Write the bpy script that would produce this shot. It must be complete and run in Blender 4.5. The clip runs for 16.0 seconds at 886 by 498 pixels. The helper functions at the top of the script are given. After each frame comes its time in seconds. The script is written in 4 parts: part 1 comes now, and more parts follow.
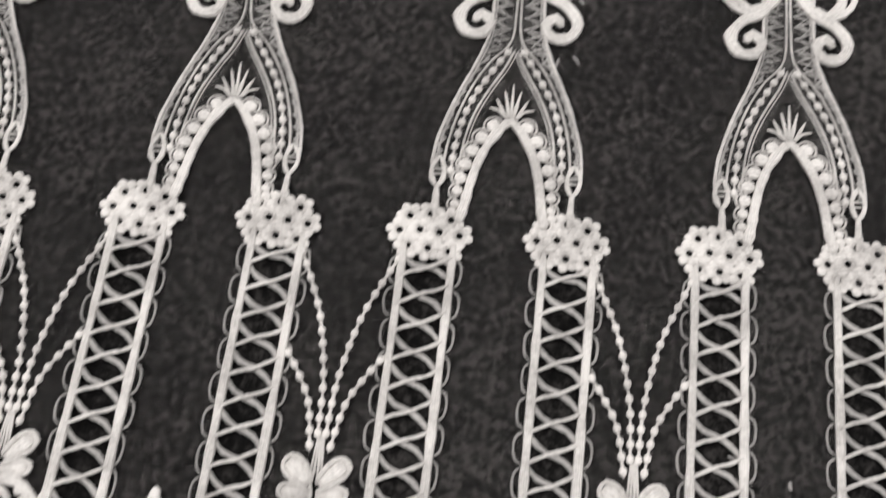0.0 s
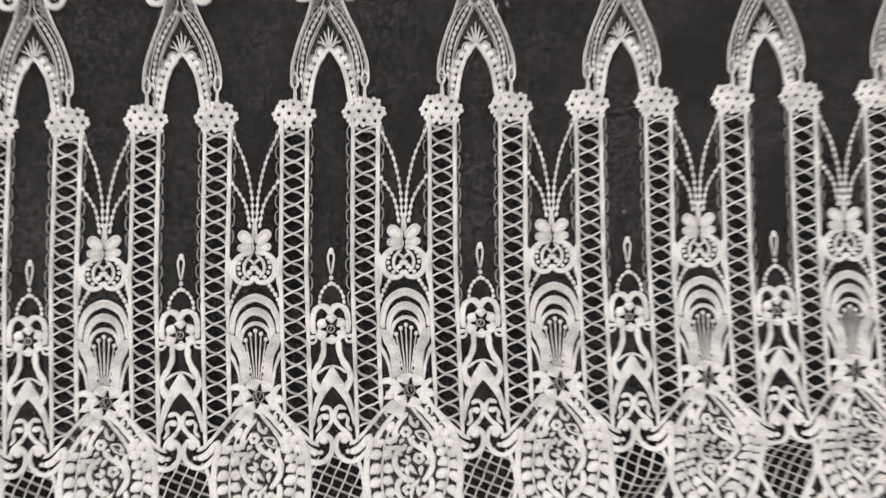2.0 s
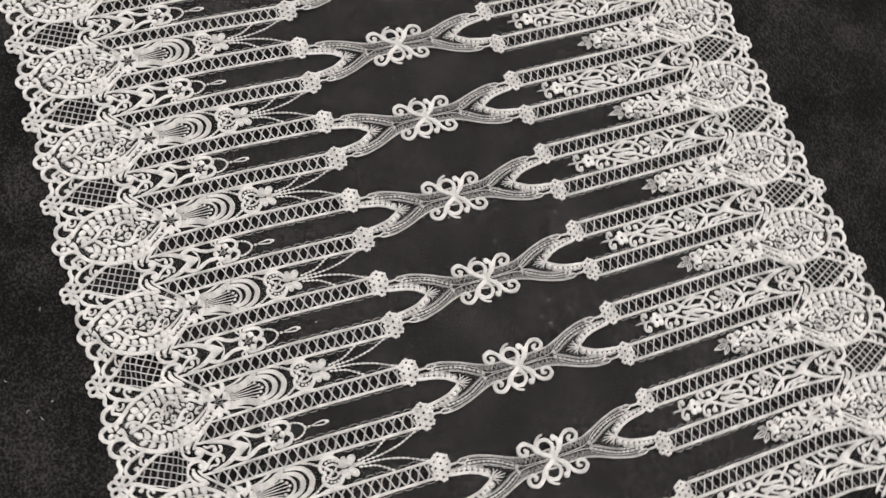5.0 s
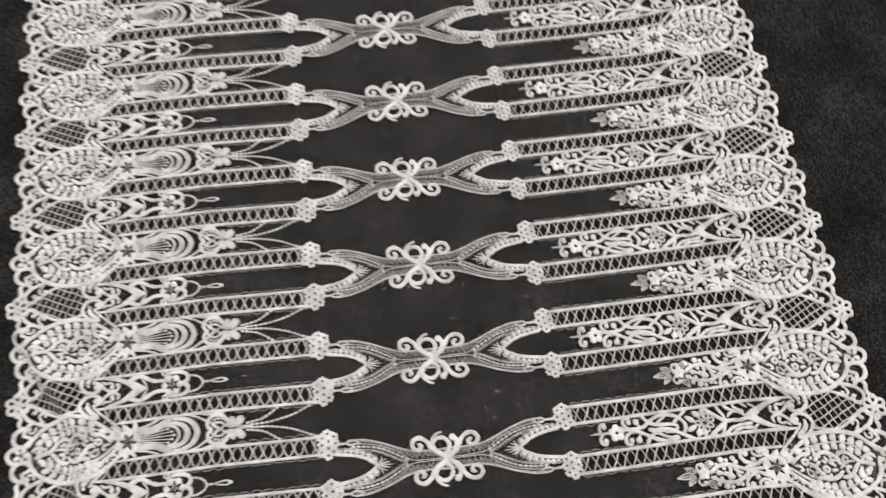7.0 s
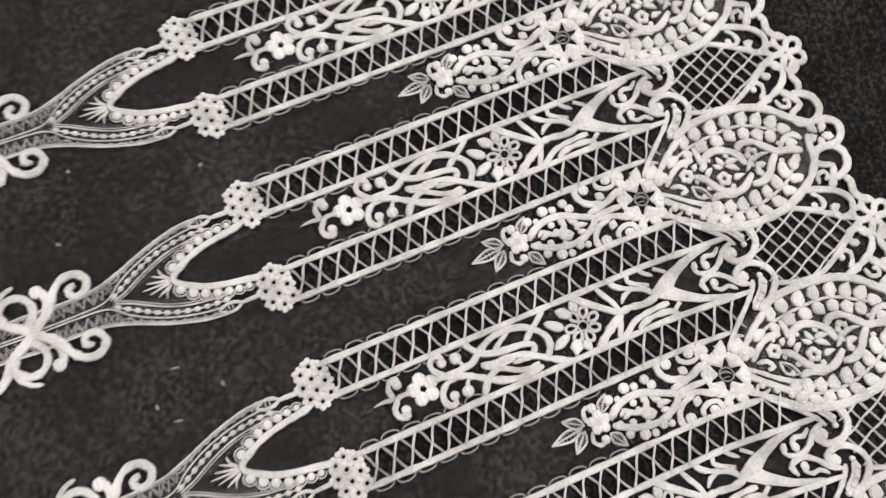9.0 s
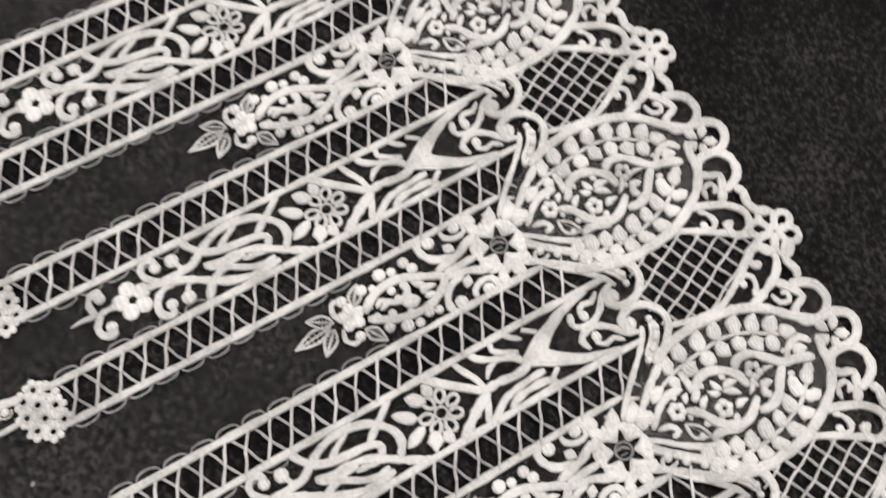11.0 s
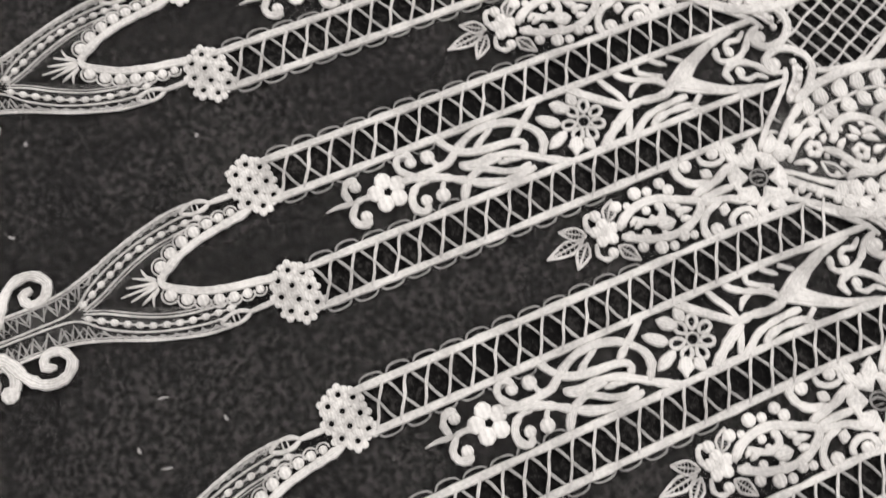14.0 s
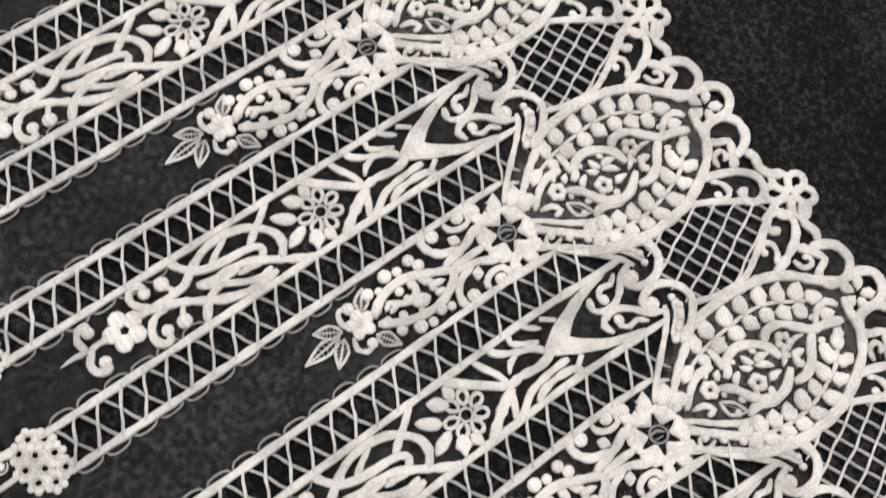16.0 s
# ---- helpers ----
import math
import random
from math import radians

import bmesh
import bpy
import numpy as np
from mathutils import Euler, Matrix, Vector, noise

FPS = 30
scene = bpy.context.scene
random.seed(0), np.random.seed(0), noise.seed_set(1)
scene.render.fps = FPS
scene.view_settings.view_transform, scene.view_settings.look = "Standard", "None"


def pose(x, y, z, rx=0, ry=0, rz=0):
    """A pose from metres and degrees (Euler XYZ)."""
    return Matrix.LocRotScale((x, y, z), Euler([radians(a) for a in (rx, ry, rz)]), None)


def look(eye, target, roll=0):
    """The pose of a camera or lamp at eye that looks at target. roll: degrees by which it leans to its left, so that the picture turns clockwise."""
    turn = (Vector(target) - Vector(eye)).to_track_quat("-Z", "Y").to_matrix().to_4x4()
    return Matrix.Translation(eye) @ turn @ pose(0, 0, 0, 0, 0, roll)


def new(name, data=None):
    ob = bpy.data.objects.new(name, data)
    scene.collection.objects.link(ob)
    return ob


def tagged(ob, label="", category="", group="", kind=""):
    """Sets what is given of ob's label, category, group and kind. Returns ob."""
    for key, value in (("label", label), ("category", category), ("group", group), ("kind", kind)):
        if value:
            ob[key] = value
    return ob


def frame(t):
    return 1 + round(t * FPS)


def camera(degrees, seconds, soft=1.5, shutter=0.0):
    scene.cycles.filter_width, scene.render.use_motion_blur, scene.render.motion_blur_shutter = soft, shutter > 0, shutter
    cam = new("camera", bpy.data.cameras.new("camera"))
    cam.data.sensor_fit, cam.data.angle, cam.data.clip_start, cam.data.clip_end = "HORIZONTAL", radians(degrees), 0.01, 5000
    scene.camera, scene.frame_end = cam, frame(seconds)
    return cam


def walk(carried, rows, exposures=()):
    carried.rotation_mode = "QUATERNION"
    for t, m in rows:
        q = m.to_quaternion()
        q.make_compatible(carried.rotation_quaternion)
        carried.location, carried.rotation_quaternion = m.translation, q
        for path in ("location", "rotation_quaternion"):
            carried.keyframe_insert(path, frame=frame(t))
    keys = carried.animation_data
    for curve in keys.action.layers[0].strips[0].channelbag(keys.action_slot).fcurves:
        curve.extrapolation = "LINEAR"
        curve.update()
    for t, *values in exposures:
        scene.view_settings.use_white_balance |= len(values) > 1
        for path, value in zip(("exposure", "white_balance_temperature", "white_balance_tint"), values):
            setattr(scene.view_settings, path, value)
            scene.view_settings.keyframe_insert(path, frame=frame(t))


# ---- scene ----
cam = camera(54.0, 16.0, soft=1.4, shutter=0.35)
walk(cam, [
    (0.0, pose(0.02448, -0.06380, 0.08500, 18.36, -0.62, 4.76)),
    (0.5, pose(0.02264, -0.07211, 0.08474, 14.51, 1.50, 6.91)),
    (1.0, pose(0.02188, -0.07879, 0.10057, 12.63, 3.26, 3.69)),
    (1.5, pose(0.01889, -0.08476, 0.11867, 11.75, 1.43, -0.48)),
    (2.0, pose(0.01663, -0.07597, 0.17500, 4.43, -1.15, -2.33)),
    (2.5, pose(0.01670, -0.08124, 0.22410, 7.73, -2.77, -1.98)),
    (3.0, pose(0.02636, -0.09332, 0.24901, 11.16, -2.23, 4.96)),
    (3.5, pose(0.07079, -0.11616, 0.25989, 18.06, -0.85, 26.89)),
    (4.0, pose(0.09642, -0.11574, 0.26596, 18.55, -3.00, 42.61)),
    (4.5, pose(0.11426, -0.10014, 0.26077, 19.86, -6.08, 56.75)),
    (4.7, pose(0.12240, -0.09096, 0.26281, 20.40, -7.75, 64.32)),
    (6.8, pose(0.13769, -0.02201, 0.26099, 24.55, -1.56, 82.75)),
    (7.0, pose(0.13155, -0.01381, 0.25324, 23.17, -1.39, 81.85)),
    (7.5, pose(0.11648, 0.01771, 0.22438, 18.05, -1.77, 79.66)),
    (8.0, pose(0.10632, 0.02622, 0.18712, 14.76, -3.06, 75.69)),
    (8.2, pose(0.10369, 0.02812, 0.17446, 13.93, -3.43, 74.31)),
    (10.3, pose(0.07500, 0.06470, 0.09830, 12.65, -4.65, 58.16)),
    (10.5, pose(0.06945, 0.06663, 0.10181, 11.86, -5.21, 58.35)),
    (11.0, pose(0.06567, 0.06165, 0.10752, 16.96, -5.34, 60.02)),
    (11.5, pose(0.06233, 0.05272, 0.11398, 20.20, -5.16, 62.92)),
    (12.0, pose(0.06561, 0.04514, 0.11224, 20.77, -4.98, 65.47)),
    (12.5, pose(0.07040, 0.04073, 0.11201, 19.62, -4.64, 67.65)),
    (13.0, pose(0.07654, 0.03909, 0.11032, 18.16, -4.45, 68.82)),
    (13.5, pose(0.08467, 0.03720, 0.10553, 16.42, -3.87, 68.75)),
    (14.0, pose(0.09078, 0.03596, 0.10041, 15.02, -3.92, 66.50)),
    (14.5, pose(0.09321, 0.04215, 0.09611, 13.20, -3.91, 62.31)),
    (15.0, pose(0.09520, 0.04804, 0.09436, 13.26, -4.85, 58.68)),
    (15.5, pose(0.09376, 0.05470, 0.09720, 14.16, -6.04, 55.29)),
    (16.0, pose(0.08798, 0.05963, 0.10206, 15.16, -6.67, 53.79)),
])

P = 0.03          # one repeat of the lace pattern, in metres
FIRST, LAST = -5, 5

# ---- light ----
world = bpy.data.worlds.new("world")
scene.world = world
world.use_nodes = True
wn = world.node_tree.nodes
wn["Background"].inputs["Color"].default_value = (1.0, 0.97, 0.945, 1)
wn["Background"].inputs["Strength"].default_value = 0.93
# broad sun added to give the light a direction; no real fixture stands here
lamp = bpy.data.lights.new("soft_key_sun", "SUN")
lamp.energy, lamp.angle, lamp.color = 1.55, radians(25), (1.0, 0.975, 0.95)
sun = new("soft_key_sun", lamp)
sun.matrix_world = look((-0.6, 0.5, 1.3), (0, 0, 0))


# ---- materials ----
def material(name):
    m = bpy.data.materials.new(name)
    m.use_nodes = True
    n, l = m.node_tree.nodes, m.node_tree.links
    return m, n, l, n["Principled BSDF"]


def ramp(n, stops):
    r = n.new("ShaderNodeValToRGB")
    e = r.color_ramp.elements
    e[0].position, e[0].color = stops[0][0], (*stops[0][1], 1)
    e[1].position, e[1].color = stops[-1][0], (*stops[-1][1], 1)
    for p, c in stops[1:-1]:
        x = e.new(p)
        x.color = (*c, 1)
    return r


def thread_material(name, lo, hi, pitch, relief):
    """Fine strands laid along the run of each cord."""
    m, n, l, b = material(name)
    co = n.new("ShaderNodeTexCoord")
    wave = n.new("ShaderNodeTexWave")
    wave.bands_direction = "Y"
    wave.inputs["Scale"].default_value = pitch
    wave.inputs["Distortion"].default_value = 3.2
    wave.inputs["Detail"].default_value = 3
    wave.inputs["Detail Scale"].default_value = 2.0
    lay = n.new("ShaderNodeMapping")
    lay.inputs["Scale"].default_value = (9.0, 1.0, 1.0)
    l.new(co.outputs["UV"], lay.inputs["Vector"])
    l.new(lay.outputs["Vector"], wave.inputs["Vector"])
    big = n.new("ShaderNodeTexNoise")
    big.inputs["Scale"].default_value = 190
    big.inputs["Detail"].default_value = 4
    l.new(co.outputs["Object"], big.inputs["Vector"])
    info = n.new("ShaderNodeObjectInfo")
    add = n.new("ShaderNodeMath")
    add.operation = "MULTIPLY_ADD"
    add.inputs[1].default_value = 0.06
    l.new(info.outputs["Random"], add.inputs[0])
    l.new(big.outputs["Fac"], add.inputs[2])
    grooves = n.new("ShaderNodeMath")
    grooves.operation = "MULTIPLY_ADD"
    grooves.inputs[1].default_value = 0.12
    l.new(wave.outputs["Fac"], grooves.inputs[0])
    l.new(add.outputs[0], grooves.inputs[2])
    fuzz = n.new("ShaderNodeTexNoise")
    fuzz.inputs["Scale"].default_value = 2300
    fuzz.inputs["Detail"].default_value = 4
    l.new(co.outputs["Object"], fuzz.inputs["Vector"])
    worn = n.new("ShaderNodeMath")
    worn.operation = "MULTIPLY_ADD"
    worn.inputs[1].default_value = 0.5
    l.new(fuzz.outputs["Fac"], worn.inputs[0])
    l.new(grooves.outputs[0], worn.inputs[2])
    r = ramp(n, [(0.62, lo), (1.0, hi)])
    l.new(worn.outputs[0], r.inputs["Fac"])
    l.new(r.outputs["Color"], b.inputs["Base Color"])
    b.inputs["Roughness"].default_value = 0.62
    b.inputs["Sheen Weight"].default_value = 0.15
    fine = n.new("ShaderNodeTexNoise")
    fine.inputs["Scale"].default_value = 2600
    l.new(co.outputs["Object"], fine.inputs["Vector"])
    mix = n.new("ShaderNodeMath")
    mix.operation = "MULTIPLY_ADD"
    mix.inputs[1].default_value = 1.1
    l.new(fine.outputs["Fac"], mix.inputs[0])
    l.new(wave.outputs["Fac"], mix.inputs[2])
    bump = n.new("ShaderNodeBump")
    bump.inputs["Strength"].default_value = relief
    bump.inputs["Distance"].default_value = 0.0002
    l.new(mix.outputs[0], bump.inputs["Height"])
    l.new(bump.outputs["Normal"], b.inputs["Normal"])
    return m


SATIN = thread_material("white_satin_thread", (0.42, 0.40, 0.388), (0.78, 0.75, 0.726), 1.9, 0.4)
FINE = thread_material("fine_white_thread", (0.38, 0.36, 0.35), (0.75, 0.72, 0.70), 0.8, 0.5)
# the fine thread in a darker tone, for back crossings and zigzag fill
BACK = thread_material("darker_thread", (0.25, 0.24, 0.235), (0.5, 0.48, 0.467), 0.8, 0.5)
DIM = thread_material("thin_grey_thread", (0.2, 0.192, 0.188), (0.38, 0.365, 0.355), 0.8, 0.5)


def net_material(name, low, high, pitch, grain):
    """Fine see-through tulle: crossing threads with open holes."""
    m, n, l, b = material(name)
    co = n.new("ShaderNodeTexCoord")
    prev = None
    for turn in (37, -37):
        mp = n.new("ShaderNodeMapping")
        mp.inputs["Rotation"].default_value = (0, 0, radians(turn))
        l.new(co.outputs["Object"], mp.inputs["Vector"])
        w = n.new("ShaderNodeTexWave")
        w.inputs["Scale"].default_value = pitch
        w.inputs["Distortion"].default_value = 0.6
        w.inputs["Detail"].default_value = 1
        l.new(mp.outputs["Vector"], w.inputs["Vector"])
        if prev:
            top = n.new("ShaderNodeMath")
            top.operation = "MAXIMUM"
            l.new(prev.outputs["Fac"], top.inputs[0])
            l.new(w.outputs["Fac"], top.inputs[1])
        prev = w
    cloud = n.new("ShaderNodeTexNoise")
    cloud.inputs["Scale"].default_value = grain
    cloud.inputs["Detail"].default_value = 6
    cloud.inputs["Roughness"].default_value = 0.65
    l.new(co.outputs["Object"], cloud.inputs["Vector"])
    prod = n.new("ShaderNodeMath")
    prod.operation = "MULTIPLY"
    patch = n.new("ShaderNodeMapRange")
    patch.inputs["From Min"].default_value = 0.45
    patch.inputs["From Max"].default_value = 0.62
    patch.inputs["To Min"].default_value = 0.08
    l.new(cloud.outputs["Fac"], patch.inputs["Value"])
    l.new(top.outputs[0], prod.inputs[0])
    l.new(patch.outputs["Result"], prod.inputs[1])
    rng = n.new("ShaderNodeMapRange")
    rng.inputs["From Min"].default_value = 0.0
    rng.inputs["From Max"].default_value = 1.0
    rng.inputs["To Min"].default_value = low
    rng.inputs["To Max"].default_value = high
    l.new(prod.outputs[0], rng.inputs["Value"])
    clear = n.new("ShaderNodeBsdfTransparent")
    mixer = n.new("ShaderNodeMixShader")
    b.inputs["Base Color"].default_value = (0.74, 0.71, 0.70, 1)
    b.inputs["Roughness"].default_value = 0.8
    l.new(rng.outputs["Result"], mixer.inputs["Fac"])
    l.new(clear.outputs[0], mixer.inputs[1])
    l.new(b.outputs[0], mixer.inputs[2])
    l.new(mixer.outputs[0], n["Material Output"].inputs["Surface"])
    return m


NET = net_material("white_tulle", 0.0, 0.054, 1050, 1500)
BORDER = net_material("border_tulle", 0.02, 0.16, 800, 1500)
GAUZE = net_material("dense_tulle", 0.0, 0.14, 620, 1300)

FELT, fn, fl, fb = material("black_felt")
fco = fn.new("ShaderNodeTexCoord")
f1 = fn.new("ShaderNodeTexNoise")
f1.inputs["Scale"].default_value = 1200
f1.inputs["Detail"].default_value = 6
f1.inputs["Roughness"].default_value = 0.78
f2 = fn.new("ShaderNodeTexNoise")
f2.inputs["Scale"].default_value = 45
f2.inputs["Detail"].default_value = 4
fl.new(fco.outputs["Object"], f1.inputs["Vector"])
fl.new(fco.outputs["Object"], f2.inputs["Vector"])
fm = fn.new("ShaderNodeMath")
fm.operation = "MULTIPLY_ADD"
fm.inputs[1].default_value = 0.3
fl.new(f2.outputs["Fac"], fm.inputs[0])
fl.new(f1.outputs["Fac"], fm.inputs[2])
fr = ramp(fn, [(0.53, (0.0026, 0.0024, 0.0026)), (0.65, (0.0072, 0.0067, 0.0066)), (0.78, (0.042, 0.039, 0.038))])
fl.new(fm.outputs[0], fr.inputs["Fac"])
fl.new(fr.outputs["Color"], fb.inputs["Base Color"])
fb.inputs["Roughness"].default_value = 0.95
fb.inputs["Specular IOR Level"].default_value = 0.12
fbump = fn.new("ShaderNodeBump")
fbump.inputs["Strength"].default_value = 0.7
fbump.inputs["Distance"].default_value = 0.0004
fl.new(f1.outputs["Fac"], fbump.inputs["Height"])
fl.new(fbump.outputs["Normal"], fb.inputs["Normal"])


# ---- the cloth under the lace ----
bm = bmesh.new()
bmesh.ops.create_grid(bm, x_segments=60, y_segments=60, size=0.6)
for v in bm.verts:
    v.co.z = -0.0006 + 0.00012 * noise.noise(v.co * 22)
me = bpy.data.meshes.new("ground")
bm.to_mesh(me)
bm.free()
me.materials.append(FELT)
tagged(new("ground", me), "black felt cloth spread flat on the table", "cloth", kind="structure")


# ---- stitching: pieces in pattern units (1 = one repeat) ----
def spline(pts, step=0.02, closed=False):
    p = np.array(pts, float)
    if len(p) == 2 and not closed:
        n = max(2, int(np.linalg.norm(p[1] - p[0]) / (step * 2)) + 1)
        return p[0] + (p[1] - p[0]) * np.linspace(0, 1, n)[:, None]
    q = np.vstack([p[-1], p, p[0], p[1]]) if closed else np.vstack([2 * p[0] - p[1], p, 2 * p[-1] - p[-2]])
    out = []
    for i in range(1, len(q) - 2):
        a, b, c, d = q[i - 1:i + 3]
        n = max(2, int(np.linalg.norm(c - b) / step))
        t = np.linspace(0, 1, n, endpoint=False)[:, None]
        out.append(0.5 * (2 * b + (c - a) * t + (2 * a - 5 * b + 4 * c - d) * t ** 2 + (3 * b - a - 3 * c + d) * t ** 3))
    if not closed:
        out.append(p[-1:])
    return np.vstack(out)


# half section of a cord: two strands with a slight groove between
ACROSS = np.array([1.0, 0.86, 0.45, 0.0, -0.45, -0.86, -1.0])
UP = np.array([0.0, 0.66, 1.0, 0.62, 1.0, 0.66, 0.0])
NR = 7
wob = np.random.RandomState(5)


def cord(pts, w=0.03, h=None, z=0.0, taper=(1, 1), shape=None, closed=False, step=0.02):
    """A padded cord: a low dome swept along a smooth run. Returns points, faces and the run along it."""
    s = spline(pts, step, closed)
    n = len(s)
    d = np.roll(s, -1, 0) - np.roll(s, 1, 0) if closed else np.gradient(s, axis=0)
    d /= np.linalg.norm(d, axis=1)[:, None] + 1e-9
    side = np.c_[-d[:, 1], d[:, 0]]
    run = np.r_[0, np.cumsum(np.linalg.norm(np.diff(s, axis=0), axis=1))]
    k = np.linspace(0, 1, n)
    w = w * 1.06 if w > 0.02 else w
    width = np.full(n, w) * (taper[0] + (taper[1] - taper[0]) * k)
    if shape == "leaf":
        width = w * (0.12 + np.sin(np.pi * np.clip(k, 0, 1) ** 0.85) ** 0.75)
    elif shape == "bud":
        width = w * (0.5 + 0.5 * k + 0.75 * np.exp(-((1 - k) * run[-1] / (w * 0.9)) ** 2))
    if not closed and shape != "leaf":
        for i, f in ((0, 0.55), (-1, 0.55)):
            width[i] *= f
    width = width * (1 + 0.1 * wob.randn(n))
    hh = (0.7 * h if h else 0.28 * w + 0.003) * (0.6 + 0.4 * width / max(w, 1e-6)) * (1 + 0.1 * wob.randn(n))
    v = np.empty((n, NR, 3))
    v[:, :, :2] = s[:, None, :] + side[:, None, :] * (ACROSS[None, :, None] * width[:, None, None] / 2)
    up = np.where(np.arange(NR) == 3, 1.12, UP) if shape == "leaf" else UP
    v[:, :, 2] = z + up[None] * hh[:, None]
    faces = []
    for i in range(n if closed else n - 1):
        a, b = NR * i, NR * ((i + 1) % n)
        for j in range(NR):
            jj = (j + 1) % NR
            faces.append((a + j, a + jj, b + jj, b + j))
    if not closed:
        faces += [tuple(range(NR - 1, -1, -1)), tuple(NR * (n - 1) + j for j in range(NR))]
    uv = np.c_[np.repeat(run, NR), np.tile(np.linspace(0, 1, NR), n)]
    return v.reshape(-1, 3), faces, uv


def bead(u, v, r, ry=None, turn=0.0, h=None, z=0.0, seg=9):
    """A round padded knot."""
    ry = ry or r
    h = 0.6 * h if h else 0.5 * min(r, ry)
    a = np.linspace(0, 2 * np.pi, seg, endpoint=False)
    pts = []
    for f, g in ((1.0, 0.0), (0.93, 0.45), (0.62, 0.85)):
        x, y = r * f * np.cos(a), ry * f * np.sin(a)
        pts.append(np.c_[u + x * math.cos(turn) - y * math.sin(turn), v + x * math.sin(turn) + y * math.cos(turn), np.full(seg, z + h * g)])
    pts.append(np.array([[u, v, z + h]]))
    faces = [tuple(range(seg - 1, -1, -1))]
    for k in range(2):
        for i in range(seg):
            j = (i + 1) % seg
            faces.append((k * seg + i, k * seg + j, (k + 1) * seg + j, (k + 1) * seg + i))
    faces += [(2 * seg + i, 2 * seg + (i + 1) % seg, 3 * seg) for i in range(seg)]
    p = np.vstack(pts)
    return p, faces, (p[:, :2] - [u, v]) / (2 * min(r, ry)) * [0.1, 0.45] + [u * 3, u * 7]


def join(*items):
    vs, fs, us, n = [], [], [], 0
    for v, f, u in items:
        vs.append(v)
        us.append(u)
        fs += [tuple(i + n for i in q) for q in f]
        n += len(v)
    return np.vstack(vs), fs, np.vstack(us)


def leaf(base, tip, w, bend=0.0, z=0.0, h=None):
    b, t = np.array(base, float), np.array(tip, float)
    m = (b + t) / 2 + np.array([-(t - b)[1], (t - b)[0]]) * bend
    return cord([b, m, t], w, h or 0.02, z, shape="leaf", step=np.linalg.norm(t - b) / 6)


def curl(u, v, r, turns, start, w, sense=1, tail=(), bud=True, r0=0.32):
    """A scroll that rolls in to (u, v), led in by the points of tail."""
    n = int(9 * turns) + 3
    k = np.linspace(0, 1, n)
    a = radians(start) + sense * k * turns * 2 * np.pi
    rr = r * (1 - (1 - r0) * k)
    pts = list(tail) + [(u + x * math.cos(y), v + x * math.sin(y)) for x, y in zip(rr, a)]
    return cord(pts, w, shape="bud" if bud else None, step=0.015)


def flower(u, v, n, r, rp, hole=0.3, turn=90.0, w=None):
    """Petals round an open eye."""
    items = []
    for i in range(n):
        a = radians(turn) + 2 * np.pi * i / n
        items.append(bead(u + r * math.cos(a), v + r * math.sin(a), rp * 1.12, rp, a, h=0.4 * rp + 0.006))
    ring = [(u + r * hole * 1.7 * math.cos(a), v + r * hole * 1.7 * math.sin(a)) for a in np.linspace(0, 2 * np.pi, 8, endpoint=False)]
    items.append(cord(ring, w or rp * 0.7, 0.014, closed=True, step=0.012))
    return join(*items)


def beads_along(pts, pitch, r, thread=0.008):
    """Knots strung on a thread, each its own piece; the thread comes first."""
    s = spline(pts, 0.004)
    run = np.r_[0, np.cumsum(np.linalg.norm(np.diff(s, axis=0), axis=1))]
    n = max(2, int(round(run[-1] / pitch)))
    out = [cord(pts, thread, 0.006)]
    for t in np.linspace(0, run[-1], n + 1)[:-1] + run[-1] / n / 2:
        i = min(int(np.searchsorted(run, t)), len(s) - 2)
        d = s[i + 1] - s[i]
        out.append(bead(*s[i], r * 1.25, r, math.atan2(d[1], d[0]), h=0.022))
    return out


def zigzag(left, right, n, w, z=0.0):
    """A thread going to and fro between two runs."""
    a, b = spline(left, 0.01), spline(right, 0.01)
    pts = []
    for i in range(n + 1):
        q = a if i % 2 else b
        pts.append(q[int((len(q) - 1) * i / n)])
    return cord(pts, w, 0.007, z, step=0.05)


def rosette(u, v, n, ro, ri, turn=90.0, h=0.016):
    """Merged petals round a star-shaped opening."""
    seg = 10 * n
    a = np.linspace(0, 2 * np.pi, seg, endpoint=False)
    lobe = np.abs(np.cos((a - radians(turn)) * n / 2))
    out = ro * (0.84 + 0.16 * lobe ** 0.6)
    star = ri * (0.5 + 0.62 * (1 - lobe) ** 1.3)
    pts = []
    for f, g in ((0.0, 0.0), (0.12, 0.7), (0.4, 1.0), (0.75, 0.85), (1.0, 0.0)):
        r = (star + (out - star) * f) * (1 + 0.02 * wob.randn(seg))
        pts.append(np.c_[u + r * np.cos(a), v + r * np.sin(a), h * g * (0.55 + 0.45 * lobe ** 0.5)])
    faces = [(k * seg + i, k * seg + (i + 1) % seg, (k + 1) * seg + (i + 1) % seg, (k + 1) * seg + i) for k in range(4) for i in range(seg)]
    p = np.vstack(pts)
    return p, [q[::-1] for q in faces], np.c_[np.tile(a * 0.3, 5), np.repeat(np.linspace(0, 0.5, 5), seg)]


